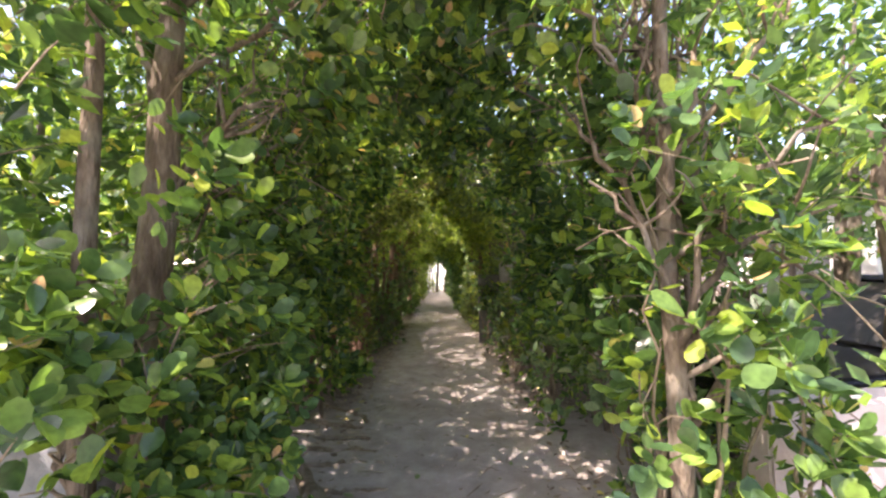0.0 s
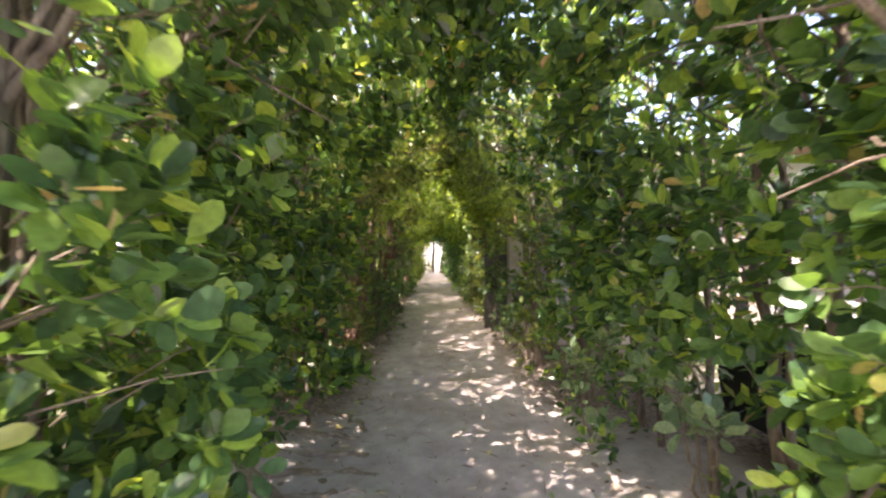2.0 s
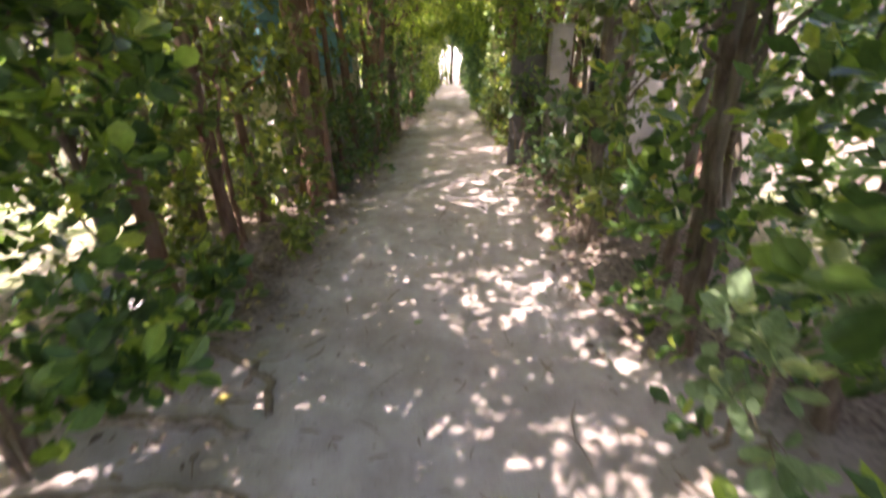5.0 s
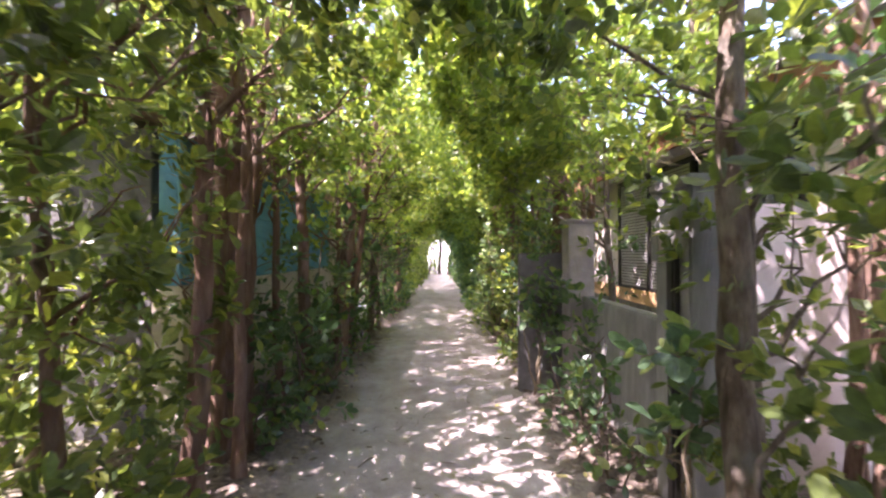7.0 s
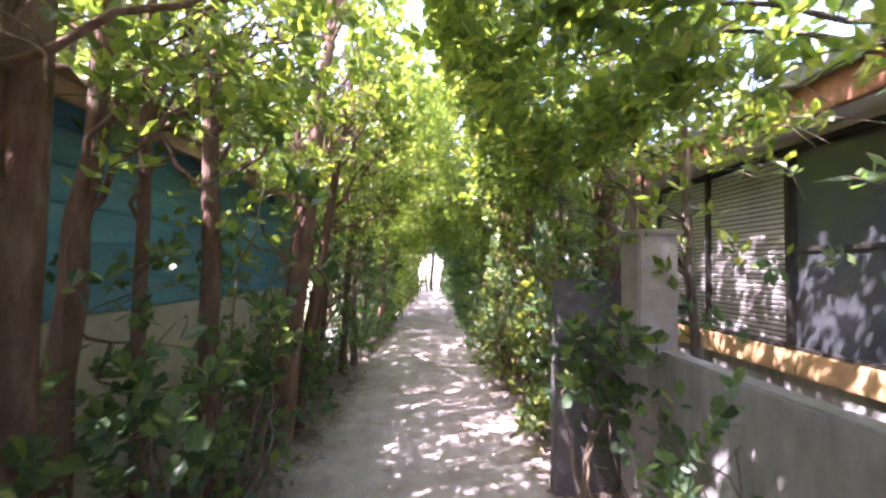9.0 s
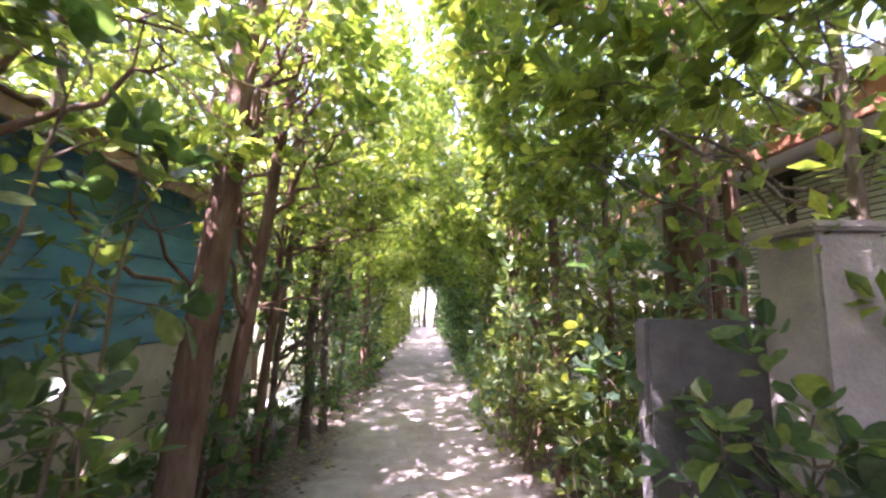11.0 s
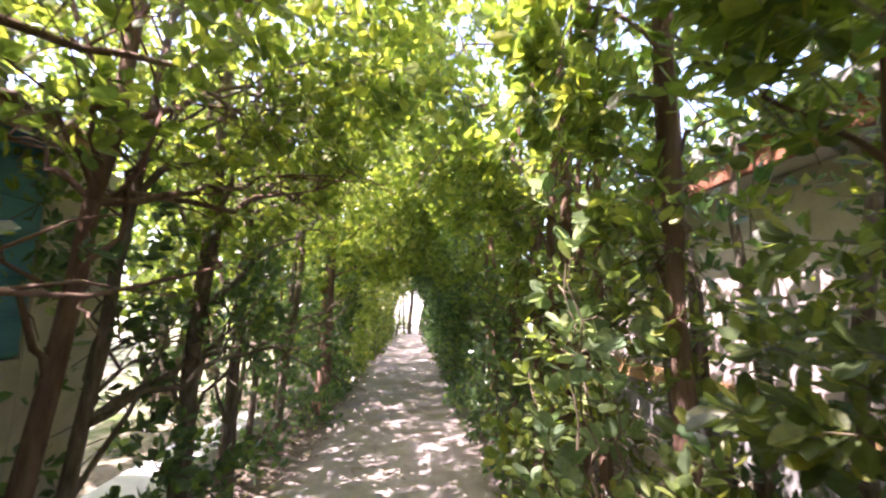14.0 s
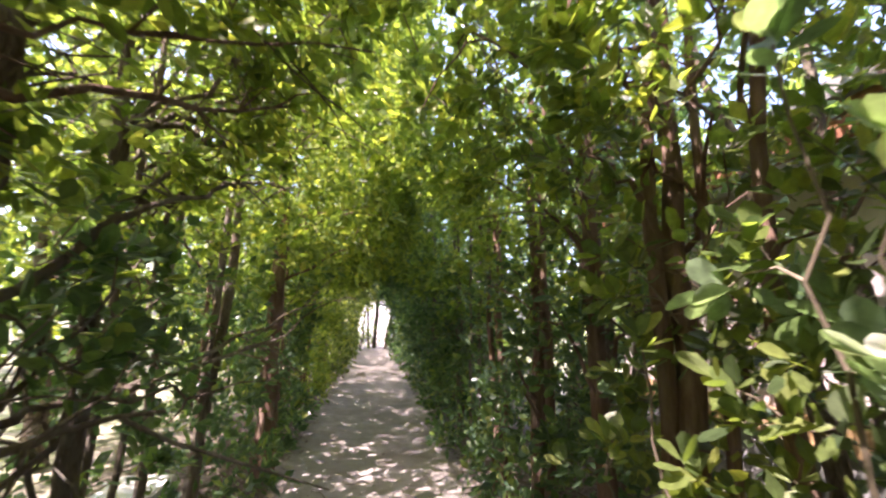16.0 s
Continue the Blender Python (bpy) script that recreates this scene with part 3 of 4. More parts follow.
# ---- trees ----
# For each side, stretches of the row of trees: y from, y to, how leafy low, at middle height, high, and how far the crown reaches
# over the path, the crown's top, the inner face's distance from the middle, leaf length, leaf material and bark.
# Beyond y 17 leaf colour paints the left row sunnier than the right.
LEFT = [
    (-1.4, 0.9, 0.0, 0.0, 0.2, 0.9, 3.6, 1.3, 0.11, LEAF, BARK),
    (0.9, 2.6, 1.4, 1.5, 1.45, 0.72, 4.2, 0.84, 0.092, LEAF, BARK),
    (2.6, 4.6, 0.6, 1.3, 1.6, 1.1, 4.2, 0.93, 0.095, LEAF, BARK),
    (4.6, 7.0, 0.45, 0.8, 1.65, 1.15, 4.2, 1.1, 0.09, LEAF_MID, BARK_RED),
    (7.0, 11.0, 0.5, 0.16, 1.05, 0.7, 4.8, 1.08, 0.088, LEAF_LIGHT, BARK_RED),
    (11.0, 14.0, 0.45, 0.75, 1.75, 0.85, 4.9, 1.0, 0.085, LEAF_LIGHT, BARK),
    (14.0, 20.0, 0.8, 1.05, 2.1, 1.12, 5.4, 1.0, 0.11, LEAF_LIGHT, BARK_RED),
    (20.0, 31.5, 0.8, 0.8, 1.0, 1.05, 5.0, 0.98, 0.14, LEAF_MID, BARK),
]
RIGHT = [
    (-1.4, 1.12, 0.0, 0.0, 0.06, 0.7, 3.6, 1.3, 0.11, LEAF, BARK),
    (1.12, 1.9, 0.6, 1.45, 1.0, 0.68, 3.9, 0.86, 0.09, LEAF, BARK),
    (1.9, 3.5, 0.1, 1.0, 1.25, 0.85, 3.9, 0.88, 0.098, LEAF, BARK),
    (3.5, 5.0, 0.45, 0.9, 1.1, 1.0, 4.0, 0.96, 0.095, LEAF, BARK),
    (5.0, 6.6, 0.4, 0.6, 1.1, 1.1, 4.0, 1.08, 0.09, LEAF_MID, BARK),
    (6.6, 8.5, 0.0, 0.03, 1.6, 0.85, 4.2, 1.15, 0.095, LEAF_LIGHT, BARK),
    (8.5, 9.35, 0.3, 0.4, 1.7, 0.75, 4.4, 1.0, 0.095, LEAF_LIGHT, BARK),
    (9.35, 11.3, 1.0, 0.85, 1.5, 0.6, 5.0, 1.0, 0.09, LEAF_LIGHT, BARK_RED),
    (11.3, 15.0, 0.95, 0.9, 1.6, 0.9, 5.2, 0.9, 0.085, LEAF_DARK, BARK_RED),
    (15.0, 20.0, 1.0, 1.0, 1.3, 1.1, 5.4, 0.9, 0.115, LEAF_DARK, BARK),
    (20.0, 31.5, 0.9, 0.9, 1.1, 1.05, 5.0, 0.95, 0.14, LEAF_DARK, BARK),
]
# Clearings in the leaves, round trunks that stand free and, in the last row, for sunlight: x, y, z, half sizes
CLEAR = [(-1.0, 1.45, 2.0, 0.17, 0.35, 0.75), (-1.2, 1.7, 1.9, 0.18, 0.35, 0.75), (0.84, 1.36, 1.3, 0.12, 0.26, 1.2), (1.55, 1.4, 0.85, 0.12, 0.3, 0.28), (1.5, 1.35, 1.62, 0.15, 0.3, 0.22),
         (-1.25, 1.25, 0.66, 0.28, 0.4, 0.3), (0.95, 2.15, 0.35, 0.26, 0.55, 0.45), (0.85, 2.95, 0.35, 0.3, 0.65, 0.5), (0.98, 3.75, 0.62, 0.24, 0.38, 0.4), (-1.22, 0.98, 0.45, 0.32, 0.3, 0.4), (-1.02, 1.08, 0.98, 0.22, 0.26, 0.17), (-1.36, 1.4, 0.72, 0.25, 0.25, 0.26), (-1.0, 2.45, 0.3, 0.35, 0.5, 0.4),
         # Gaps opened in the crowns so that sun reaches the right-hand leaves.
         (-0.05, 10.85, 3.1, 0.45, 0.45, 0.5), (-0.75, 10.5, 4.3, 0.5, 0.5, 0.7)]


def crown_points(side, y0, y1, spec, n):
    """Places for sprigs in a stretch of the crown, most near the face that is turned to the path, and the way each one grows."""
    _, _, low, mid, high, reach, top, inner, *_ = spec
    out_p, out_d, out_f = [], [], []
    bands = ((0.12, 1.0, low), (1.0, 2.15, mid), (2.15, 3.1, high), (3.1, top, high * (0.45 if 6.9 < y0 < 14 and (side < 0 or y0 > 11.2) else 0.85)))
    for z0, z1, dens in bands:
        k = int(n * dens * (z1 - z0) * (1.6 if z0 > 2 else 1.15))
        if k < 1:
            continue
        z = rng.uniform((0.28 if y0 < 2 else 0.5) if z0 < 0.2 and side < 0 and y0 < 3.6 else z0, z1, k)
        y = rng.uniform(y0, y1, k)
        t = np.clip((z - 2.05 - 0.35 * np.sin(y * 1.7 + 2 * side) * (y0 > 13)) / 0.75, 0, 1)
        face = inner + (0.12 * np.sin(y * 3.1 + side) + 0.1 * np.sin(y * 7.3 + z * 4)) * (1 if y0 < 17 else 1.8) - 0.05 * (z < 0.5)
        face = face * (1 - t * (reach + 0.16 * np.sin(y * 2.3 + side * 2) * np.sin(z * 2.1 + y)))
        deep = np.where(rng.uniform(size=k) < 0.62, np.abs(rng.normal(0, 0.16, k)), rng.uniform(0.1, 0.9 + 0.9 * t, k))
        d = face + deep
        p = np.stack([side * d, y, z], -1)
        clump = np.array([noise.noise((float(q[0]) * 2.6, float(q[1]) * 2.6, float(q[2]) * 3.0)) for q in p])
        free = (clump > -0.06) | (deep > 0.3)
        for cx, cy, cz, ax, ay, az in CLEAR:
            free &= ((p[:, 0] - cx) / ax) ** 2 + ((p[:, 1] - cy) / ay) ** 2 + ((p[:, 2] - cz) / az) ** 2 > 1
        w = np.stack([-side * (0.75 - 0.5 * t), rng.normal(0, 0.45, k), 0.35 + rng.normal(0, 0.35, k) - 0.35 * t], -1)
        out_p.append(p[free])
        out_d.append(w[free])
        out_f.append(deep[free] < 0.2 + 0.1 * t[free])
    return np.concatenate(out_p), np.concatenate(out_d), np.concatenate(out_f)


def tree(side, x, y, lean, radius, spec, stretch, amount, fine, stems=1):
    """A hedge tree: trunk, limbs, twigs and a crown of single leaves."""
    _, _, low, mid, high, reach, top, inner, size, leaf, bark = spec
    label = "slim evergreen hedge tree with glossy oval leaves" if leaf is not LEAF_LIGHT else "slim tree with sunlight painted into its yellow-green leaves"
    t = thing("tree", label, "tree", x, y, float(ground_height(x, y)) - 0.05, group="trees along the path")
    base = np.array([x, y, t.location.z])
    tr = Tubes()
    tops = []
    for s in range(stems):
        own = np.random.default_rng(1000 + int(y * 100) + s * 7 + int(side > 0))
        foot = np.array([own.normal(0, 0.07), own.normal(0, 0.09), 0]) * (s > 0)
        h = min(top - 0.4, 3.6 + rng.uniform(-0.4, 0.6))
        tip = foot + np.array([lean[0] * h, lean[1] * h + own.normal(0, 0.08), h])
        line = bend(foot, tip, 0.0, 11, 0.032)
        rad = radius * (1 - 0.3 * s) * (1 - 0.6 * np.linspace(0, 1, 11) ** 1.2)
        rad[0] *= 1.35
        tr.add(line, rad, 9 if fine else 6, 0.07)
        tops.append((line, rad))
    part("trunk", tr.mesh("trunk", bark), t)
    p, d, front = crown_points(side, *stretch, spec, amount)
    p = p - base
    lim = Tubes()
    hubs = []
    nl = (18 if side < 0 and 8 < y < 13 else 11) if fine else 5
    pick = rng.choice(len(p), min(nl, len(p)), replace=False) if len(p) else []
    for i in pick:
        line, rad = tops[rng.integers(len(tops))]
        want = p[i]
        k = int(np.clip(np.searchsorted(line[:, 2], want[2] - 0.5 - 0.3 * rng.uniform()), 1, 9))
        q = bend(line[k], want, 0.14, 9, 0.09)
        r0 = min(rad[k] * 0.45, 0.016)
        if want[2] < 0.9:
            continue
        lim.add(q, np.linspace(r0, 0.004, 9), 5, 0.12)
        hubs.append(q)
        for _ in range(3 if fine else 1):
            a = q[rng.integers(3, 8)]
            b = a + rng.normal(0, 0.18, 3) + np.array([-side * 0.12, 0, 0.12])
            lim.add(bend(a, b, 0.03, 4, 0.02), np.linspace(0.006, 0.0025, 4), 4)
    if side < 0 and 9.9 < y < 13.2:
        for _ in range(3):
            line, rad = tops[0]
            k = int(rng.integers(3, 8))
            end = line[k] + np.array([rng.uniform(0.35, 0.85), rng.uniform(0.3, 1.6), rng.uniform(0.1, 0.65)])
            q = bend(line[k], end, 0.05, 10, 0.07)
            lim.add(q, np.linspace(0.02, 0.005, 10), 6, 0.1)
            hubs.append(q)
            for _ in range(6):
                a = q[rng.integers(3, 10)]
                lim.add(bend(a, a + rng.normal(0, 0.2, 3) + np.array([0.1, 0.1, 0.06]), 0.02, 5, 0.02), np.linspace(0.007, 0.0025, 5), 4)
    if side > 0 and 1.4 < y < 1.5:
        for k, dx, dy, up in ((3, 0.35, 0.1, 0.55), (4, -0.3, -0.05, 0.6), (4, 0.5, -0.1, 0.5), (5, 0.3, 0.15, 0.7), (5, -0.25, 0.2, 0.6), (6, 0.45, -0.05, 0.6), (6, -0.35, -0.1, 0.5), (3, 0.2, -0.2, 0.4)):
            line, rad = tops[0]
            q = bend(line[k], line[k] + np.array([dx, dy, up]), 0.06, 9, 0.04)
            lim.add(q, np.linspace(rad[k] * 0.5, 0.005, 9), 7, 0.1)
            hubs.append(q)
            for _ in range(4):
                a = q[rng.integers(3, 9)]
                lim.add(bend(a, a + rng.normal(0, 0.1, 3) + np.array([0, 0, 0.14]), 0.02, 5, 0.015), np.linspace(0.006, 0.0025, 5), 5)
    if hubs:
        part("limbs", lim.mesh("limbs", bark), t)["kind"] = "stuff"
    if len(p) == 0:
        return t
    length = rng.uniform(0.1, 0.24, len(p))
    count = 10 if fine else 7
    at, way, up, sz = sprigs(p - d * length[:, None] * 0.5, d, length, count, size)
    # Crown tops paler, lower parts darker: sun and shade put into leaf colour.
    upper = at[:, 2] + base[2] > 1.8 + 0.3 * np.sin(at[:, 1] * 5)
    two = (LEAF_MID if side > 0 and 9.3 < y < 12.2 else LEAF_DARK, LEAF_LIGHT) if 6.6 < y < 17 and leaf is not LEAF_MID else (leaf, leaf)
    front = np.repeat(front, count) & (fine > 0)
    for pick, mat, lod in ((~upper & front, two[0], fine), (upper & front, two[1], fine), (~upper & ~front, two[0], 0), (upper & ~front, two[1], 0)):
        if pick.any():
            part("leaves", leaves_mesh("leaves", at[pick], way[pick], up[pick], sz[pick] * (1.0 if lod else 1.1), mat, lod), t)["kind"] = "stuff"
    if fine and (y < 3 or y > 7):
        tw = Tubes()
        keep = rng.uniform(size=len(p)) < 0.35
        for a, w, le in zip(p[keep], d[keep], length[keep]):
            w = w / np.linalg.norm(w)
            tw.add([a - w * le * 1.2 - np.array([0, 0, 0.03]), a - w * le * 0.3, a + w * le * 0.5], [0.0038, 0.003, 0.0015], 3)
        part("twigs", tw.mesh("twigs", TWIG), t)["kind"] = "stuff"
    return t


# Trunks that stand out: y, x, lean across and along, radius, stems
LEFT_TRUNKS = [(1.38, -1.14, -0.02, 0.0, 0.042, 1), (1.74, -1.26, 0.055, 0.0, 0.092, 1), (2.15, -1.42, -0.02, 0, 0.04, 2), (6.72, -1.24, 0.02, 0.0, 0.06, 1), (7.36, -1.42, 0.0, 0.0, 0.14, 3), (7.12, -1.18, 0.03, 0.02, 0.04, 1), (7.76, -1.46, 0.055, 0.02, 0.066, 1), (8.05, -1.28, 0.02, 0, 0.035, 1),
               (8.5, -1.2, -0.02, 0, 0.065, 1), (9.4, -1.17, 0.084, 0.0, 0.1, 1), (9.85, -1.15, 0.13, 0.0, 0.055, 1), (9.95, -1.3, 0.0, 0, 0.05, 1), (10.85, -1.32, 0.07, 0.02, 0.045, 1),
               (11.05, -1.3, 0.05, 0.03, 0.035, 1), (11.77, -1.16, 0.02, 0.0, 0.052, 2), (12.3, -1.1, 0, 0, 0.045, 1), (14.8, -1.02, 0, 0, 0.1, 1)]
RIGHT_TRUNKS = [(1.45, 0.87, 0.0, 0.0, 0.045, 1), (2.6, 1.5, -0.03, 0, 0.03, 2), (6.02, 1.22, 0, 0, 0.07, 1), (6.42, 1.56, -0.07, 0, 0.046, 1), (9.62, 1.53, 0.0, 0, 0.095, 3), (10.75, 1.2, 0, 0, 0.05, 2), (11.9, 1.15, 0.0, 0.0, 0.06, 2), (12.6, 1.2, -0.02, 0, 0.05, 2), (13.3, 1.12, 0, 0, 0.055, 2), (14.1, 1.15, -0.03, 0, 0.05, 2)]


def plant_row(side, table, known):
    rows = list(known)
    for spec in table:
        y0, y1 = spec[0], spec[1]
        step = 0.5 if y1 < 15 else 0.9 if y1 < 22 else 1.3
        y = y0 + 0.2
        while y < y1:
            if all(abs(y - k[0]) > (0.45 if side > 0 and y < 2 else 0.32) for k in known) and not (side > 0 and 6.6 < y < 9.5) and y > 0.9:
                rows.append((y + rng.uniform(-0.1, 0.1), side * (spec[7] + (0.5 if 2.2 < y < 4.3 else 0.25) + rng.uniform(-0.05, 0.25)), -side * 0.02 + rng.normal(0, 0.03), rng.normal(0, 0.03), rng.uniform(0.022, 0.05) * (0.65 if y < 4.5 else 1), 1 + (rng.uniform() < 0.35)))
            y += step
    if side > 0:
        rows += [(7.3, 2.3, -0.1, 0.05, 0.06, 2), (8.9, 1.95, -0.05, 0, 0.04, 1)]
    rows += [(-0.9, side * 1.7, -side * 0.05, 0, 0.06, 1), (0.3, side * 1.75, -side * 0.05, 0, 0.05, 1)]
    rows.sort()
    for i, (y, x, lx, ly, r, st) in enumerate(rows):
        spec = next((s for s in table if s[0] <= y < s[1]), table[-1])
        lo = max(spec[0], (rows[i - 1][0] + y) / 2) if i else spec[0]
        hi = min(spec[1], (rows[i + 1][0] + y) / 2) if i + 1 < len(rows) else spec[1]
        if i and rows[i - 1][0] < spec[0]:
            lo = spec[0]
        if i + 1 < len(rows) and rows[i + 1][0] >= spec[1]:
            hi = spec[1]
        fine = 0 if y < 0.8 else 2 if y < 2.4 else 1 if y < 13.2 else 0
        dens = (190 if y < 4 else 145) if fine else 150 if y < 20 else 95
        tree(side, x, y, (lx, ly), r, spec, (lo, hi), dens * (hi - lo), fine, st)


plant_row(-1, LEFT, LEFT_TRUNKS)
plant_row(1, RIGHT, RIGHT_TRUNKS)


# ---- planting behind the rows, far trees ----
def bush(name, label, x0, x1, y0, y1, z0, z1, count, size, leaf, bark, category="bush", group="", fine=0, foot=None):
    """A shrub of several stems with a loose, uneven crown."""
    cx, cy = (x0 + x1) / 2, (y0 + y1) / 2
    t = thing(name, label, category, cx, cy, -0.05, group)
    st = Tubes()
    for _ in range(4):
        top = np.array([rng.uniform(x0, x1) - cx, rng.uniform(y0, y1) - cy, z1 * rng.uniform(0.6, 0.9)])
        if foot:
            low = np.array([foot[0] - cx + rng.normal(0, 0.08), foot[1] - cy + rng.normal(0, 0.08), 0])
            fork = low + np.array([0.05, 0.05, z0 - 0.5])
            line = np.concatenate([bend(low, fork, 0, 6, 0.04), bend(fork, top, 0, 6, 0.08)[1:]])
            st.add(line, np.linspace(0.045, 0.01, len(line)), 6, 0.1)
            continue
        st.add(bend((top[0] * 0.4, top[1] * 0.4, 0), top, 0, 8, 0.08), np.linspace(0.04, 0.01, 8) * (z1 / 3), 6, 0.1)
    part("stems", st.mesh("stems", bark), t)["kind"] = "stuff"
    n = count
    p = np.stack([rng.uniform(x0, x1, n) - cx, rng.uniform(y0, y1, n) - cy, z0 + (z1 - z0) * rng.uniform(0, 1, n)], -1)
    lump = np.array([noise.noise((float(a) * 0.9 + cx, float(b) * 0.9 + cy, float(c) * 0.9)) for a, b, c in p])
    p = p[(lump > -0.22) & (p[:, 2] < z1 - min(0.5, 0.2 * z1) + lump * min(1.4, 0.5 * z1))]
    d = rng.normal(size=p.shape) * 0.6 + np.array([0, 0, 0.3])
    at, way, up, sz = sprigs(p, d, rng.uniform(0.15, 0.3, len(p)), 6, size)
    part("leaves", leaves_mesh("leaves", at, way, up, sz, leaf, fine), t)["kind"] = "stuff"
    return t


bush("bush", "leafy shrub over the garden wall", -3.2, -1.7, 0.5, 1.8, 0.9, 4.7, 850, 0.13, LEAF, BARK, group="shrubs behind the trees")
for y in (1.8, 3.6):
    bush("bush", "dense evergreen shrub behind the path's trees", -3.5, -1.7, y, y + 1.9, 0.3 if y < 3 else 0.6, 5.3, 1350 if y < 3 else 1800, 0.14, LEAF if y < 3 else LEAF_DARK, BARK, group="shrubs behind the trees")
# These shrubs look sunlit through their light leaf colour.
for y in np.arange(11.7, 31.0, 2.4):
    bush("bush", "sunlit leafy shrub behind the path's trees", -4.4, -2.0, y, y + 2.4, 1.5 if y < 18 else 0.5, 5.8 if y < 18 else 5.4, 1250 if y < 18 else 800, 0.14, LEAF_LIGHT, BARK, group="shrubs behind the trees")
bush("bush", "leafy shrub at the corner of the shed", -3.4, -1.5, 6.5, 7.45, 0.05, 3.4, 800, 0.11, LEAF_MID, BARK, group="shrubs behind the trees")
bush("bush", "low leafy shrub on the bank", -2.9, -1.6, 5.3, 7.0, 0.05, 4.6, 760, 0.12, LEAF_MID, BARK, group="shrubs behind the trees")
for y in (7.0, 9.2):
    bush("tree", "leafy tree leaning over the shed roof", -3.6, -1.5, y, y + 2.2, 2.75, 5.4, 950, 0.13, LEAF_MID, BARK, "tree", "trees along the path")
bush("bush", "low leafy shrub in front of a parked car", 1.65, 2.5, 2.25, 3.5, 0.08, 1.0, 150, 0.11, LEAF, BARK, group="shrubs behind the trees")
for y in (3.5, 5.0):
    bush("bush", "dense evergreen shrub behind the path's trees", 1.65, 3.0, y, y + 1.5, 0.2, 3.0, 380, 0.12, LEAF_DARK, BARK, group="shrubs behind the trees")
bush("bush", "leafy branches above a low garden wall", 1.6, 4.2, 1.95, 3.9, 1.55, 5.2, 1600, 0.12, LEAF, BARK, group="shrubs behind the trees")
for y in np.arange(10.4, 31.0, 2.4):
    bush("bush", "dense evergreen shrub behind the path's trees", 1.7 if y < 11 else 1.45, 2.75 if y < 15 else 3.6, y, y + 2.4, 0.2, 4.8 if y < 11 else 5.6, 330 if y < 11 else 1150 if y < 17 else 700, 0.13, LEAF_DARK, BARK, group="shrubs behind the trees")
# Crowns added above the eaves to keep sun off the house wall.
for y in (6.3, 9.0):
    bush("tree", "leafy tree added over the house eaves as shade", 1.7, 3.0, y, y + 2.7, 3.15, 5.9, 950 if y < 8 else 520, 0.14, LEAF_LIGHT, BARK_RED, "tree", "trees along the path", foot=(2.35, 6.75) if y < 8 else (1.9, 9.8))
# Paler leaf colour paints the sun on the shrubs behind the shed.
for y in (6.6, 9.2):
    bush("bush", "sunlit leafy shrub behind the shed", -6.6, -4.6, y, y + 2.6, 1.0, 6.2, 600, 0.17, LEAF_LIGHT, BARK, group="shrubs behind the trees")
# Full sun on the garden trees is put into their leaf colour.
for x, y, h in ((-8, 2, 6), (-8.5, 8, 7), (-8, 14, 6.5), (-9, 20, 7), (-8, 27, 7), (7.5, 5.2, 5), (10, 19, 7), (8, 25, 7), (-5, 38, 7), (6, 40, 7), (-7, -5, 5)):
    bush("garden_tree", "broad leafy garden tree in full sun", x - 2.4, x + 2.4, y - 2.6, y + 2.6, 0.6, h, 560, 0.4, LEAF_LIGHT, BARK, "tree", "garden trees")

for x0, x1, y0, y1, z1, c in ((1.05, 1.45, 7.5, 8.5, 1.0, 60), (1.0, 1.36, 8.75, 9.18, 1.25, 45), (1.0, 1.3, 6.9, 7.5, 0.7, 24), (-1.4, -0.85, 7.5, 8.7, 1.25, 130), (0.98, 1.3, 9.4, 10.2, 1.3, 60)):
    bush("bush", "small dark green shrub at the path's edge", x0, x1, y0, y1, 0.12, z1, c, 0.1, LEAF_DARK, BARK, group="shrubs at the path's edge", fine=1)

def shoots(label, foot, tips, size, leaf, count=11):
    """A sapling: long thin shoots from one foot, each ending in rosettes of broad leaves."""
    t = thing("sapling", label, "shrub", foot[0], foot[1], float(ground_height(*foot)) - 0.04, "saplings at the path's edge")
    base = np.array([foot[0], foot[1], t.location.z])
    st = Tubes()
    feet, ways = [], []
    for tip in tips:
        tip = np.array(tip, float) - base
        q = bend((rng.normal(0, 0.03), rng.normal(0, 0.03), 0), tip, 0.12, 12, 0.05)
        st.add(q, np.linspace(0.012, 0.003, 12), 6, 0.1)
        d = q[-1] - q[-3] + np.array([0, 0, 0.08])
        feet.append(q[-1]), ways.append(d)
        for _ in range(3):
            a = q[rng.integers(7, 11)]
            b = a + rng.normal(0, 0.09, 3) + np.array([0, 0, 0.05])
            st.add(bend(a, b, 0.02, 4, 0.01), np.linspace(0.005, 0.002, 4), 4)
            feet.append(b), ways.append(b - a)
    part("stems", st.mesh("stems", TWIG), t)["kind"] = "stuff"
    feet, ways = np.array(feet), np.array(ways)
    ways /= np.linalg.norm(ways, axis=1, keepdims=True)
    at, way, up, sz = sprigs(feet - ways * 0.1, ways, np.full(len(feet), 0.14), count, size)
    part("leaves", leaves_mesh("leaves", at, way, up, sz, leaf, 2), t)["kind"] = "stuff"
    return t


shoots("sapling with broad glossy leaves, their sheen painted pale, reaching over the path", (1.02, 11.2), ((0.8, 11.0, 1.44), (0.74, 11.05, 1.0), (0.76, 11.1, 2.1), (0.82, 10.95, 1.8), (0.7, 11.15, 0.72), (0.92, 10.8, 1.2)), 0.108, LEAF_LIT)
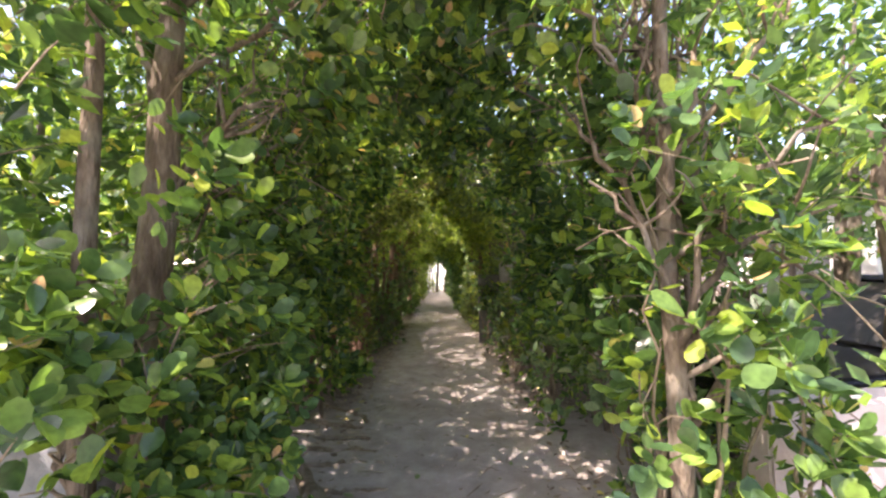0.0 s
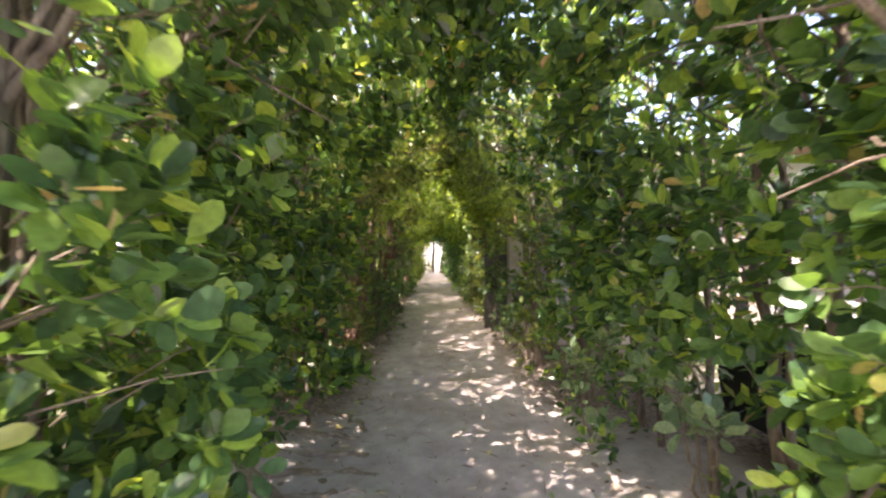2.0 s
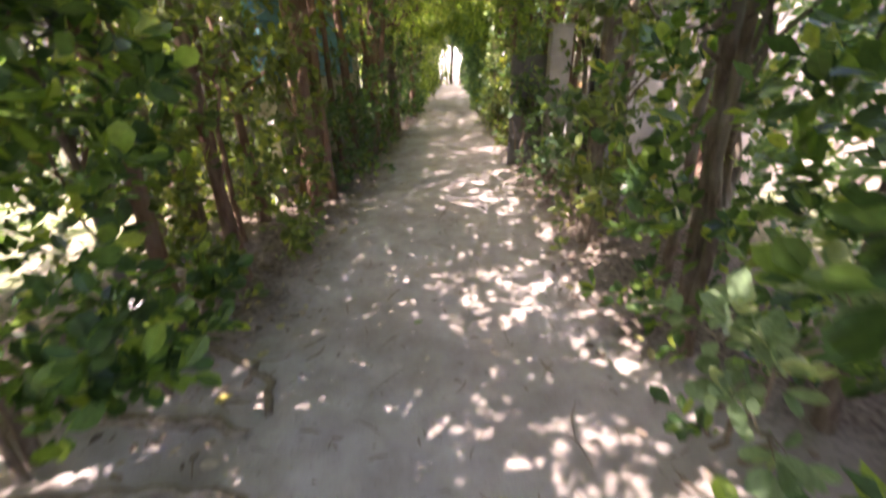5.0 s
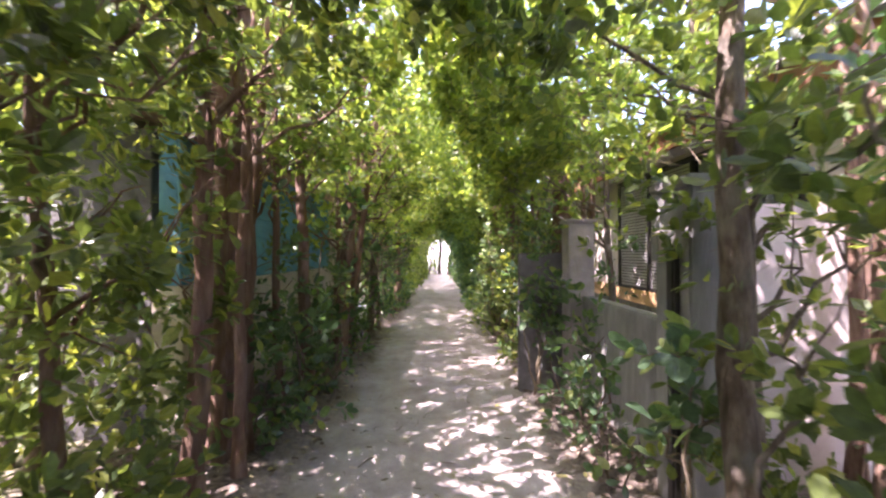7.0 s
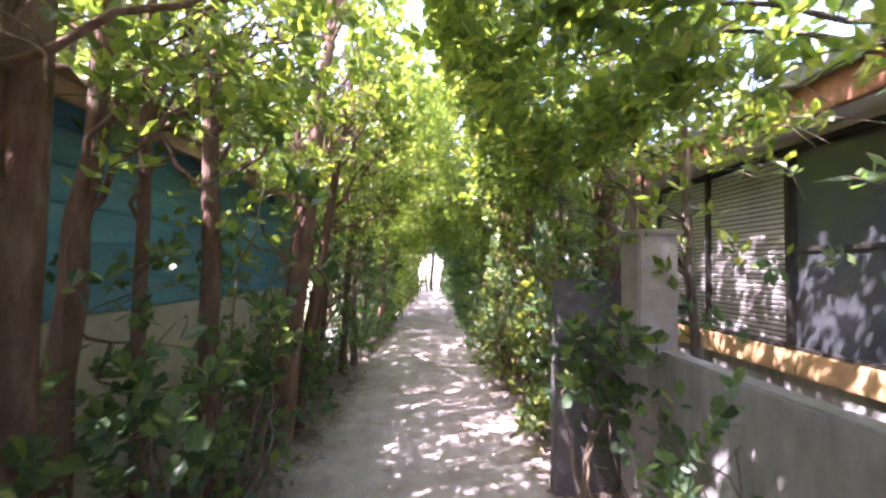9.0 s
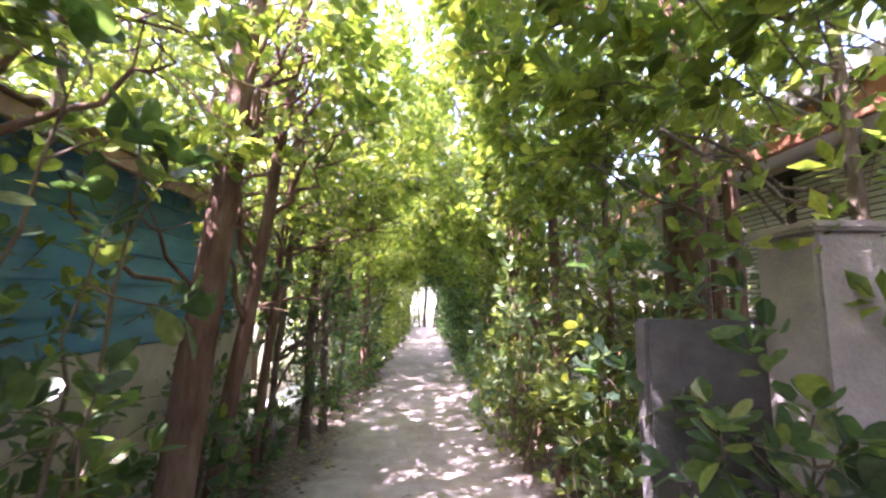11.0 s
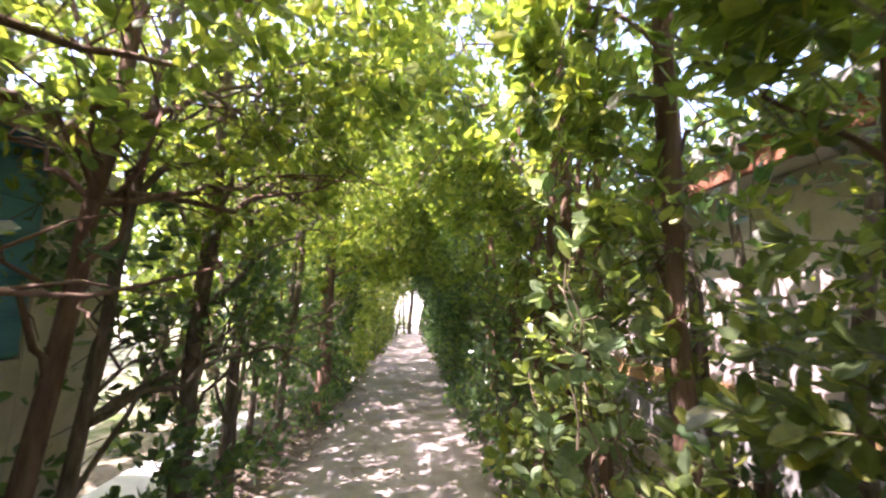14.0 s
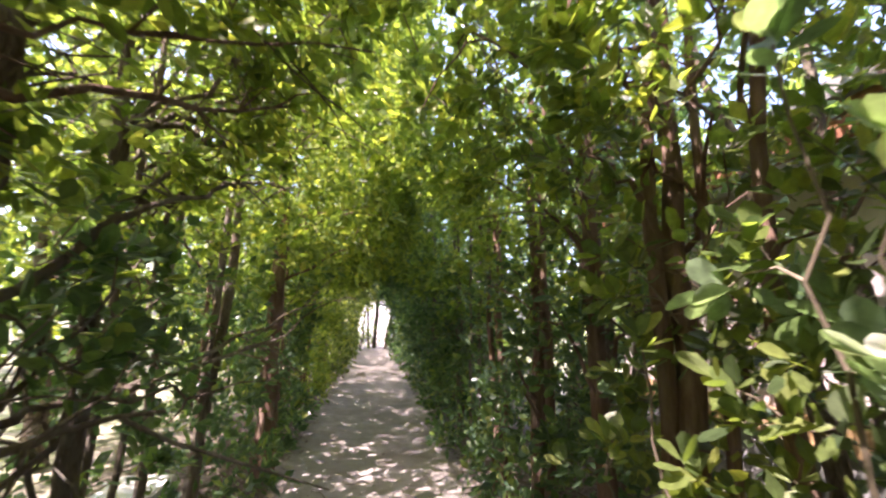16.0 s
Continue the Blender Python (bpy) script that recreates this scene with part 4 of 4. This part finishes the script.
shoots("broad-leaved sapling at the foot of a trunk", (1.12, 1.5), ((0.98, 1.25, 0.72), (1.12, 1.2, 0.55), (1.24, 1.2, 0.82), (1.3, 1.32, 1.02), (1.05, 1.15, 0.9), (1.02, 1.3, 0.45), (1.35, 1.35, 0.75), (1.4, 1.45, 0.92), (1.2, 1.3, 0.65)), 0.1, LEAF)
shoots("slender sapling with bright broad leaves beside a trunk", (0.98, 1.58), ((0.74, 1.32, 1.5), (0.7, 1.38, 1.85), (0.98, 1.28, 1.62), (1.1, 1.25, 1.3), (1.22, 1.3, 1.75), (0.72, 1.42, 1.15), (1.05, 1.32, 2.0)), 0.095, LEAF)
shoots("bushy sapling with broad glossy leaves over a garden wall", (-1.08, 1.5), ((-0.85, 1.22, 0.7), (-0.95, 1.18, 0.92), (-0.8, 1.38, 0.55), (-0.9, 1.3, 1.15), (-1.05, 1.2, 1.1), (-0.76, 1.5, 0.8), (-0.82, 1.4, 1.4), (-0.98, 1.3, 1.5)), 0.095, LEAF)
shoots("slim sapling with narrow glossy leaves", (1.0, 11.75), ((0.78, 11.75, 0.8), (0.76, 11.8, 1.1), (0.8, 11.65, 1.45)), 0.1, LEAF_LIGHT)
shoots("small sapling with sunlight painted into its pale leaves", (1.15, 4.1), ((0.95, 3.94, 0.7), (0.98, 3.85, 0.45), (1.12, 3.7, 0.85), (1.0, 3.75, 0.62)), 0.1, LEAF_LIT)
shoots("broad-leaved sapling at the bank with sunlight in its leaf colour", (1.45, 3.2), ((1.18, 3.0, 0.75), (1.2, 3.2, 0.95), (1.3, 2.85, 0.6), (1.22, 2.95, 1.1)), 0.11, LEAF_LIT)
shoots("dark green sapling beside a fence panel", (1.02, 8.75), ((0.92, 8.5, 1.15), (1.12, 8.55, 1.0), (1.02, 8.6, 0.8), (1.2, 8.5, 1.2)), 0.11, LEAF_DARK)
shoots("leafy dark green sapling between the trunks", (-1.05, 8.62), ((-0.76, 8.5, 2.0), (-0.8, 8.45, 1.7), (-0.8, 8.5, 1.3), (-0.88, 8.6, 1.0), (-0.85, 8.4, 2.2), (-0.95, 8.5, 0.8)), 0.11, LEAF_DARK)
shoots("young sapling with broad dark leaves", (1.2, 6.35), ((1.05, 6.15, 1.1), (1.15, 6.2, 0.85), (1.02, 6.3, 0.7)), 0.11, LEAF_DARK)

# the far mouth of the tunnel
wall_block("far_house", "white plastered house wall beyond the trees", -7, 7, 44, 44.3, 4.5, WHITE, category="house")
for x, r in ((-0.02, 0.12), (0.68, 0.1)):
    t = thing("tree", "bare tree trunk at the end of the path", "tree", x, 32.2, -0.05, "trees along the path")
    tb = Tubes()
    tb.add(bend((0, 0, 0), (0.15, 0, 4.2), 0, 9, 0.05), np.linspace(r, r * 0.6, 9), 8, 0.08)
    part("trunk", tb.mesh("trunk", BARK), t)
bush("bush", "pale green shrub at the end of the path", -2.2, -0.1, 31.4, 32.4, 0.05, 4.5, 560, 0.16, LEAF_LIGHT, BARK)
bush("bush", "dark shrub at the end of the path", 0.95, 2.4, 31.0, 32.2, 0.05, 4.5, 420, 0.16, LEAF_DARK, BARK)
bush("tree", "leafy tree arching over the end of the path", -1.6, 1.8, 31.2, 32.6, 2.45, 5.6, 620, 0.16, LEAF_DARK, BARK, "tree")
bush("bush", "low shrub at the end of the path", -1.6, 1.6, 33.2, 34.2, 0.05, 1.0, 260, 0.14, LEAF_DARK, BARK)
# White block added for the bright sunlit ground past the bank's edge.
wall_block("sunlit_ground_block", "white block standing in for sunlit ground beyond the bank", -1.9, -1.5, 12.0, 14.2, 0.3, WHITE)


# ---- root, fallen leaves, litter ----
def build_root():
    t = thing("tree_root", "bare grey-brown tree root across the sandy path", "root", -0.83, 2.9, 0)
    o = np.array([-0.83, 2.9, 0])
    tb = Tubes()
    runs = [([(-1.75, 3.95), (-1.45, 3.6), (-1.05, 3.2), (-0.85, 2.9), (-0.6, 2.64), (-0.46, 2.45), (-0.34, 2.28), (-0.2, 2.0)], 0.05, 0.1),
            ([(-0.9, 2.95), (-0.87, 2.8), (-0.79, 2.55), (-0.75, 2.3), (-0.74, 2.05)], 0.04, 0.032), ([(-0.62, 2.77), (-0.5, 2.7), (-0.36, 2.61), (-0.24, 2.56)], 0.032, 0.01),
            ([(-1.21, 3.48), (-1.0, 3.58), (-0.75, 3.62), (-0.5, 3.55)], 0.03, 0.016), ([(-1.1, 3.26), (-0.85, 3.33), (-0.62, 3.36), (-0.42, 3.33)], 0.028, 0.014),
            ([(-0.84, 2.96), (-0.66, 2.92), (-0.5, 2.93), (-0.34, 2.94)], 0.02, 0.008), ([(-1.6, 4.05), (-1.25, 4.12), (-0.95, 4.16), (-0.72, 4.1)], 0.045, 0.02), ([(-1.5, 3.7), (-1.2, 3.78), (-0.9, 3.85), (-0.6, 3.82)], 0.035, 0.015), ([(-1.5, 4.7), (-1.1, 4.6), (-0.8, 4.45), (-0.68, 4.2)], 0.035, 0.016)]
    for pts, r0, r1 in runs:
        p = np.array([(x, y, 0) for x, y in pts], float)
        s = np.linspace(0, len(p) - 1, len(p) * 4)
        q = np.stack([np.interp(s, np.arange(len(p)), p[:, k]) for k in range(3)], -1)
        r = np.linspace(r0, r1, len(q))
        q[:, 2] = ground_height(q[:, 0], q[:, 1]) + 0.012 - 0.4 * r
        q[1:-1] += rng.normal(0, 0.008, (len(q) - 2, 3))
        tb.add(q - o, r, 9, 0.15)
    part("root", tb.mesh("root", ROOT), t)["kind"] = "stuff"


build_root()
FRESH = leaf_material("fallen_green", [(0.0, (0.12, 0.2, 0.04)), (1.0, (0.2, 0.28, 0.06))], (1, 1, 0.7), through=0.1)
YELLOW = leaf_material("fallen_yellow", [(0.0, (0.55, 0.43, 0.05)), (1.0, (0.65, 0.5, 0.06))], (1, 1, 0.7), through=0.1)
TAN = leaf_material("fallen_tan", [(0.0, (0.45, 0.34, 0.24)), (1.0, (0.6, 0.48, 0.36))], (1, 1, 0.8), through=0.1, rough=0.7)
kinds = {}
for key, mat in (("green", FRESH), ("yellow", YELLOW), ("tan", TAN)):
    kinds[key] = leaves_mesh("fallen_leaf", np.array([[-0.5, 0, 0.0]]) * 0.1, np.array([[1.0, 0, 0]]), np.array([[0.0, 0, 1]]), np.array([0.1]), mat, 2)
for x, y, key, size in ((-0.14, 3.08, "green", 0.75), (-0.59, 2.85, "green", 0.9), (1.09, 2.79, "yellow", 0.7), (0.28, 3.8, "yellow", 0.5), (0.87, 2.86, "tan", 0.75), (-0.06, 2.6, "tan", 0.8), (0.27, 2.57, "tan", 0.6),
                       (0.87, 2.55, "tan", 0.9), (0.58, 3.26, "green", 0.6), (0.96, 2.49, "yellow", 1.2), (0.08, 2.36, "green", 0.95), (-0.74, 2.63, "yellow", 0.6), (0.53, 2.35, "tan", 0.6), (0.78, 2.3, "green", 0.6),
                       (-0.01, 4.56, "tan", 0.5), (-0.08, 4.88, "green", 0.6), (-0.92, 4.28, "yellow", 0.8), (-1.12, 5.04, "yellow", 0.9), (0.3, 4.7, "tan", 0.8), (0.34, 4.6, "tan", 0.7), (0.1, 3.35, "tan", 0.8), (0.2, 3.33, "tan", 0.7),
                       (1.12, 3.3, "tan", 0.8), (1.05, 3.9, "tan", 0.7), (-0.8, 3.95, "tan", 0.8), (0.45, 6.2, "tan", 0.7), (-0.5, 7.3, "tan", 0.8), (0.62, 8.4, "yellow", 0.7), (-0.3, 9.4, "tan", 0.7), (0.85, 11.6, "tan", 0.8)):
    ob = part("fallen_leaf", kinds[key], m=pose(x, y, float(ground_height(x, y)) + 0.022, rng.uniform(-12, 12), rng.uniform(-12, 12), rng.uniform(0, 360)) @ Matrix.Scale(size, 4))
    tagged(ob, {"green": "fresh green fallen leaf on the sand", "yellow": "bright yellow fallen leaf on the sand", "tan": "dry tan fallen leaf on the sand"}[key], "leaf", "fallen leaves")


def build_litter():
    """Dry leaves and crumbs along both banks."""
    n = 4200
    side = np.where(rng.uniform(size=n) < 0.5, -1, 1)
    x = side * (np.where(side < 0, 0.98, 1.05) + np.abs(rng.normal(0, 0.35, n)) - rng.uniform(0, 0.25, n))
    y = rng.uniform(1.2, 24, n)
    sparse = rng.uniform(size=n) < 0.05
    x = np.where(sparse, rng.uniform(-0.9, 1.0, n), x)
    at = np.stack([x, y, ground_height(x, y) + 0.018 + rng.uniform(0, 0.015, n)], -1)
    keep = (y > 4.6) | (rng.uniform(size=n) < 0.35)
    at, sparse, n = at[keep], sparse[keep], int(keep.sum())
    way = np.stack([rng.normal(size=n), rng.normal(size=n), rng.normal(0, 0.15, n)], -1)
    up = np.stack([rng.normal(0, 0.35, n), rng.normal(0, 0.35, n), np.ones(n)], -1)
    ob = part("leaf_litter", leaves_mesh("leaf_litter", at, way, up, np.where(sparse, 0.03, rng.uniform(0.03, 0.08, n)), LITTER, 1))
    tagged(ob, "dry brown leaf litter along the banks", "leaf litter", kind="stuff")


build_litter()


def build_crumbs():
    """Small sticks, bark crumbs and pebbles trodden into the sand."""
    n = 900
    tb = Tubes()
    for _ in range(n):
        y = 1.5 + 13.5 * rng.uniform() ** 1.6
        x = rng.uniform(-1.2, 1.2)
        a = rng.uniform(0, 6.28)
        le = rng.uniform(0.008, 0.03) if rng.uniform() < 0.75 else rng.uniform(0.04, 0.11)
        z = float(ground_height(x, y)) + 0.012
        d = np.array([math.cos(a), math.sin(a), 0]) * le
        p = np.array([x, y, z])
        tb.add([p - d, p + rng.normal(0, 0.15, 3) * le, p + d], np.array([0.5, 1, 0.5]) * rng.uniform(0.002, 0.006), 5)
    tagged(part("ground_crumbs", tb.mesh("ground_crumbs", TWIG)), "small dark sticks and crumbs on the sand", "twigs", kind="stuff")


build_crumbs()
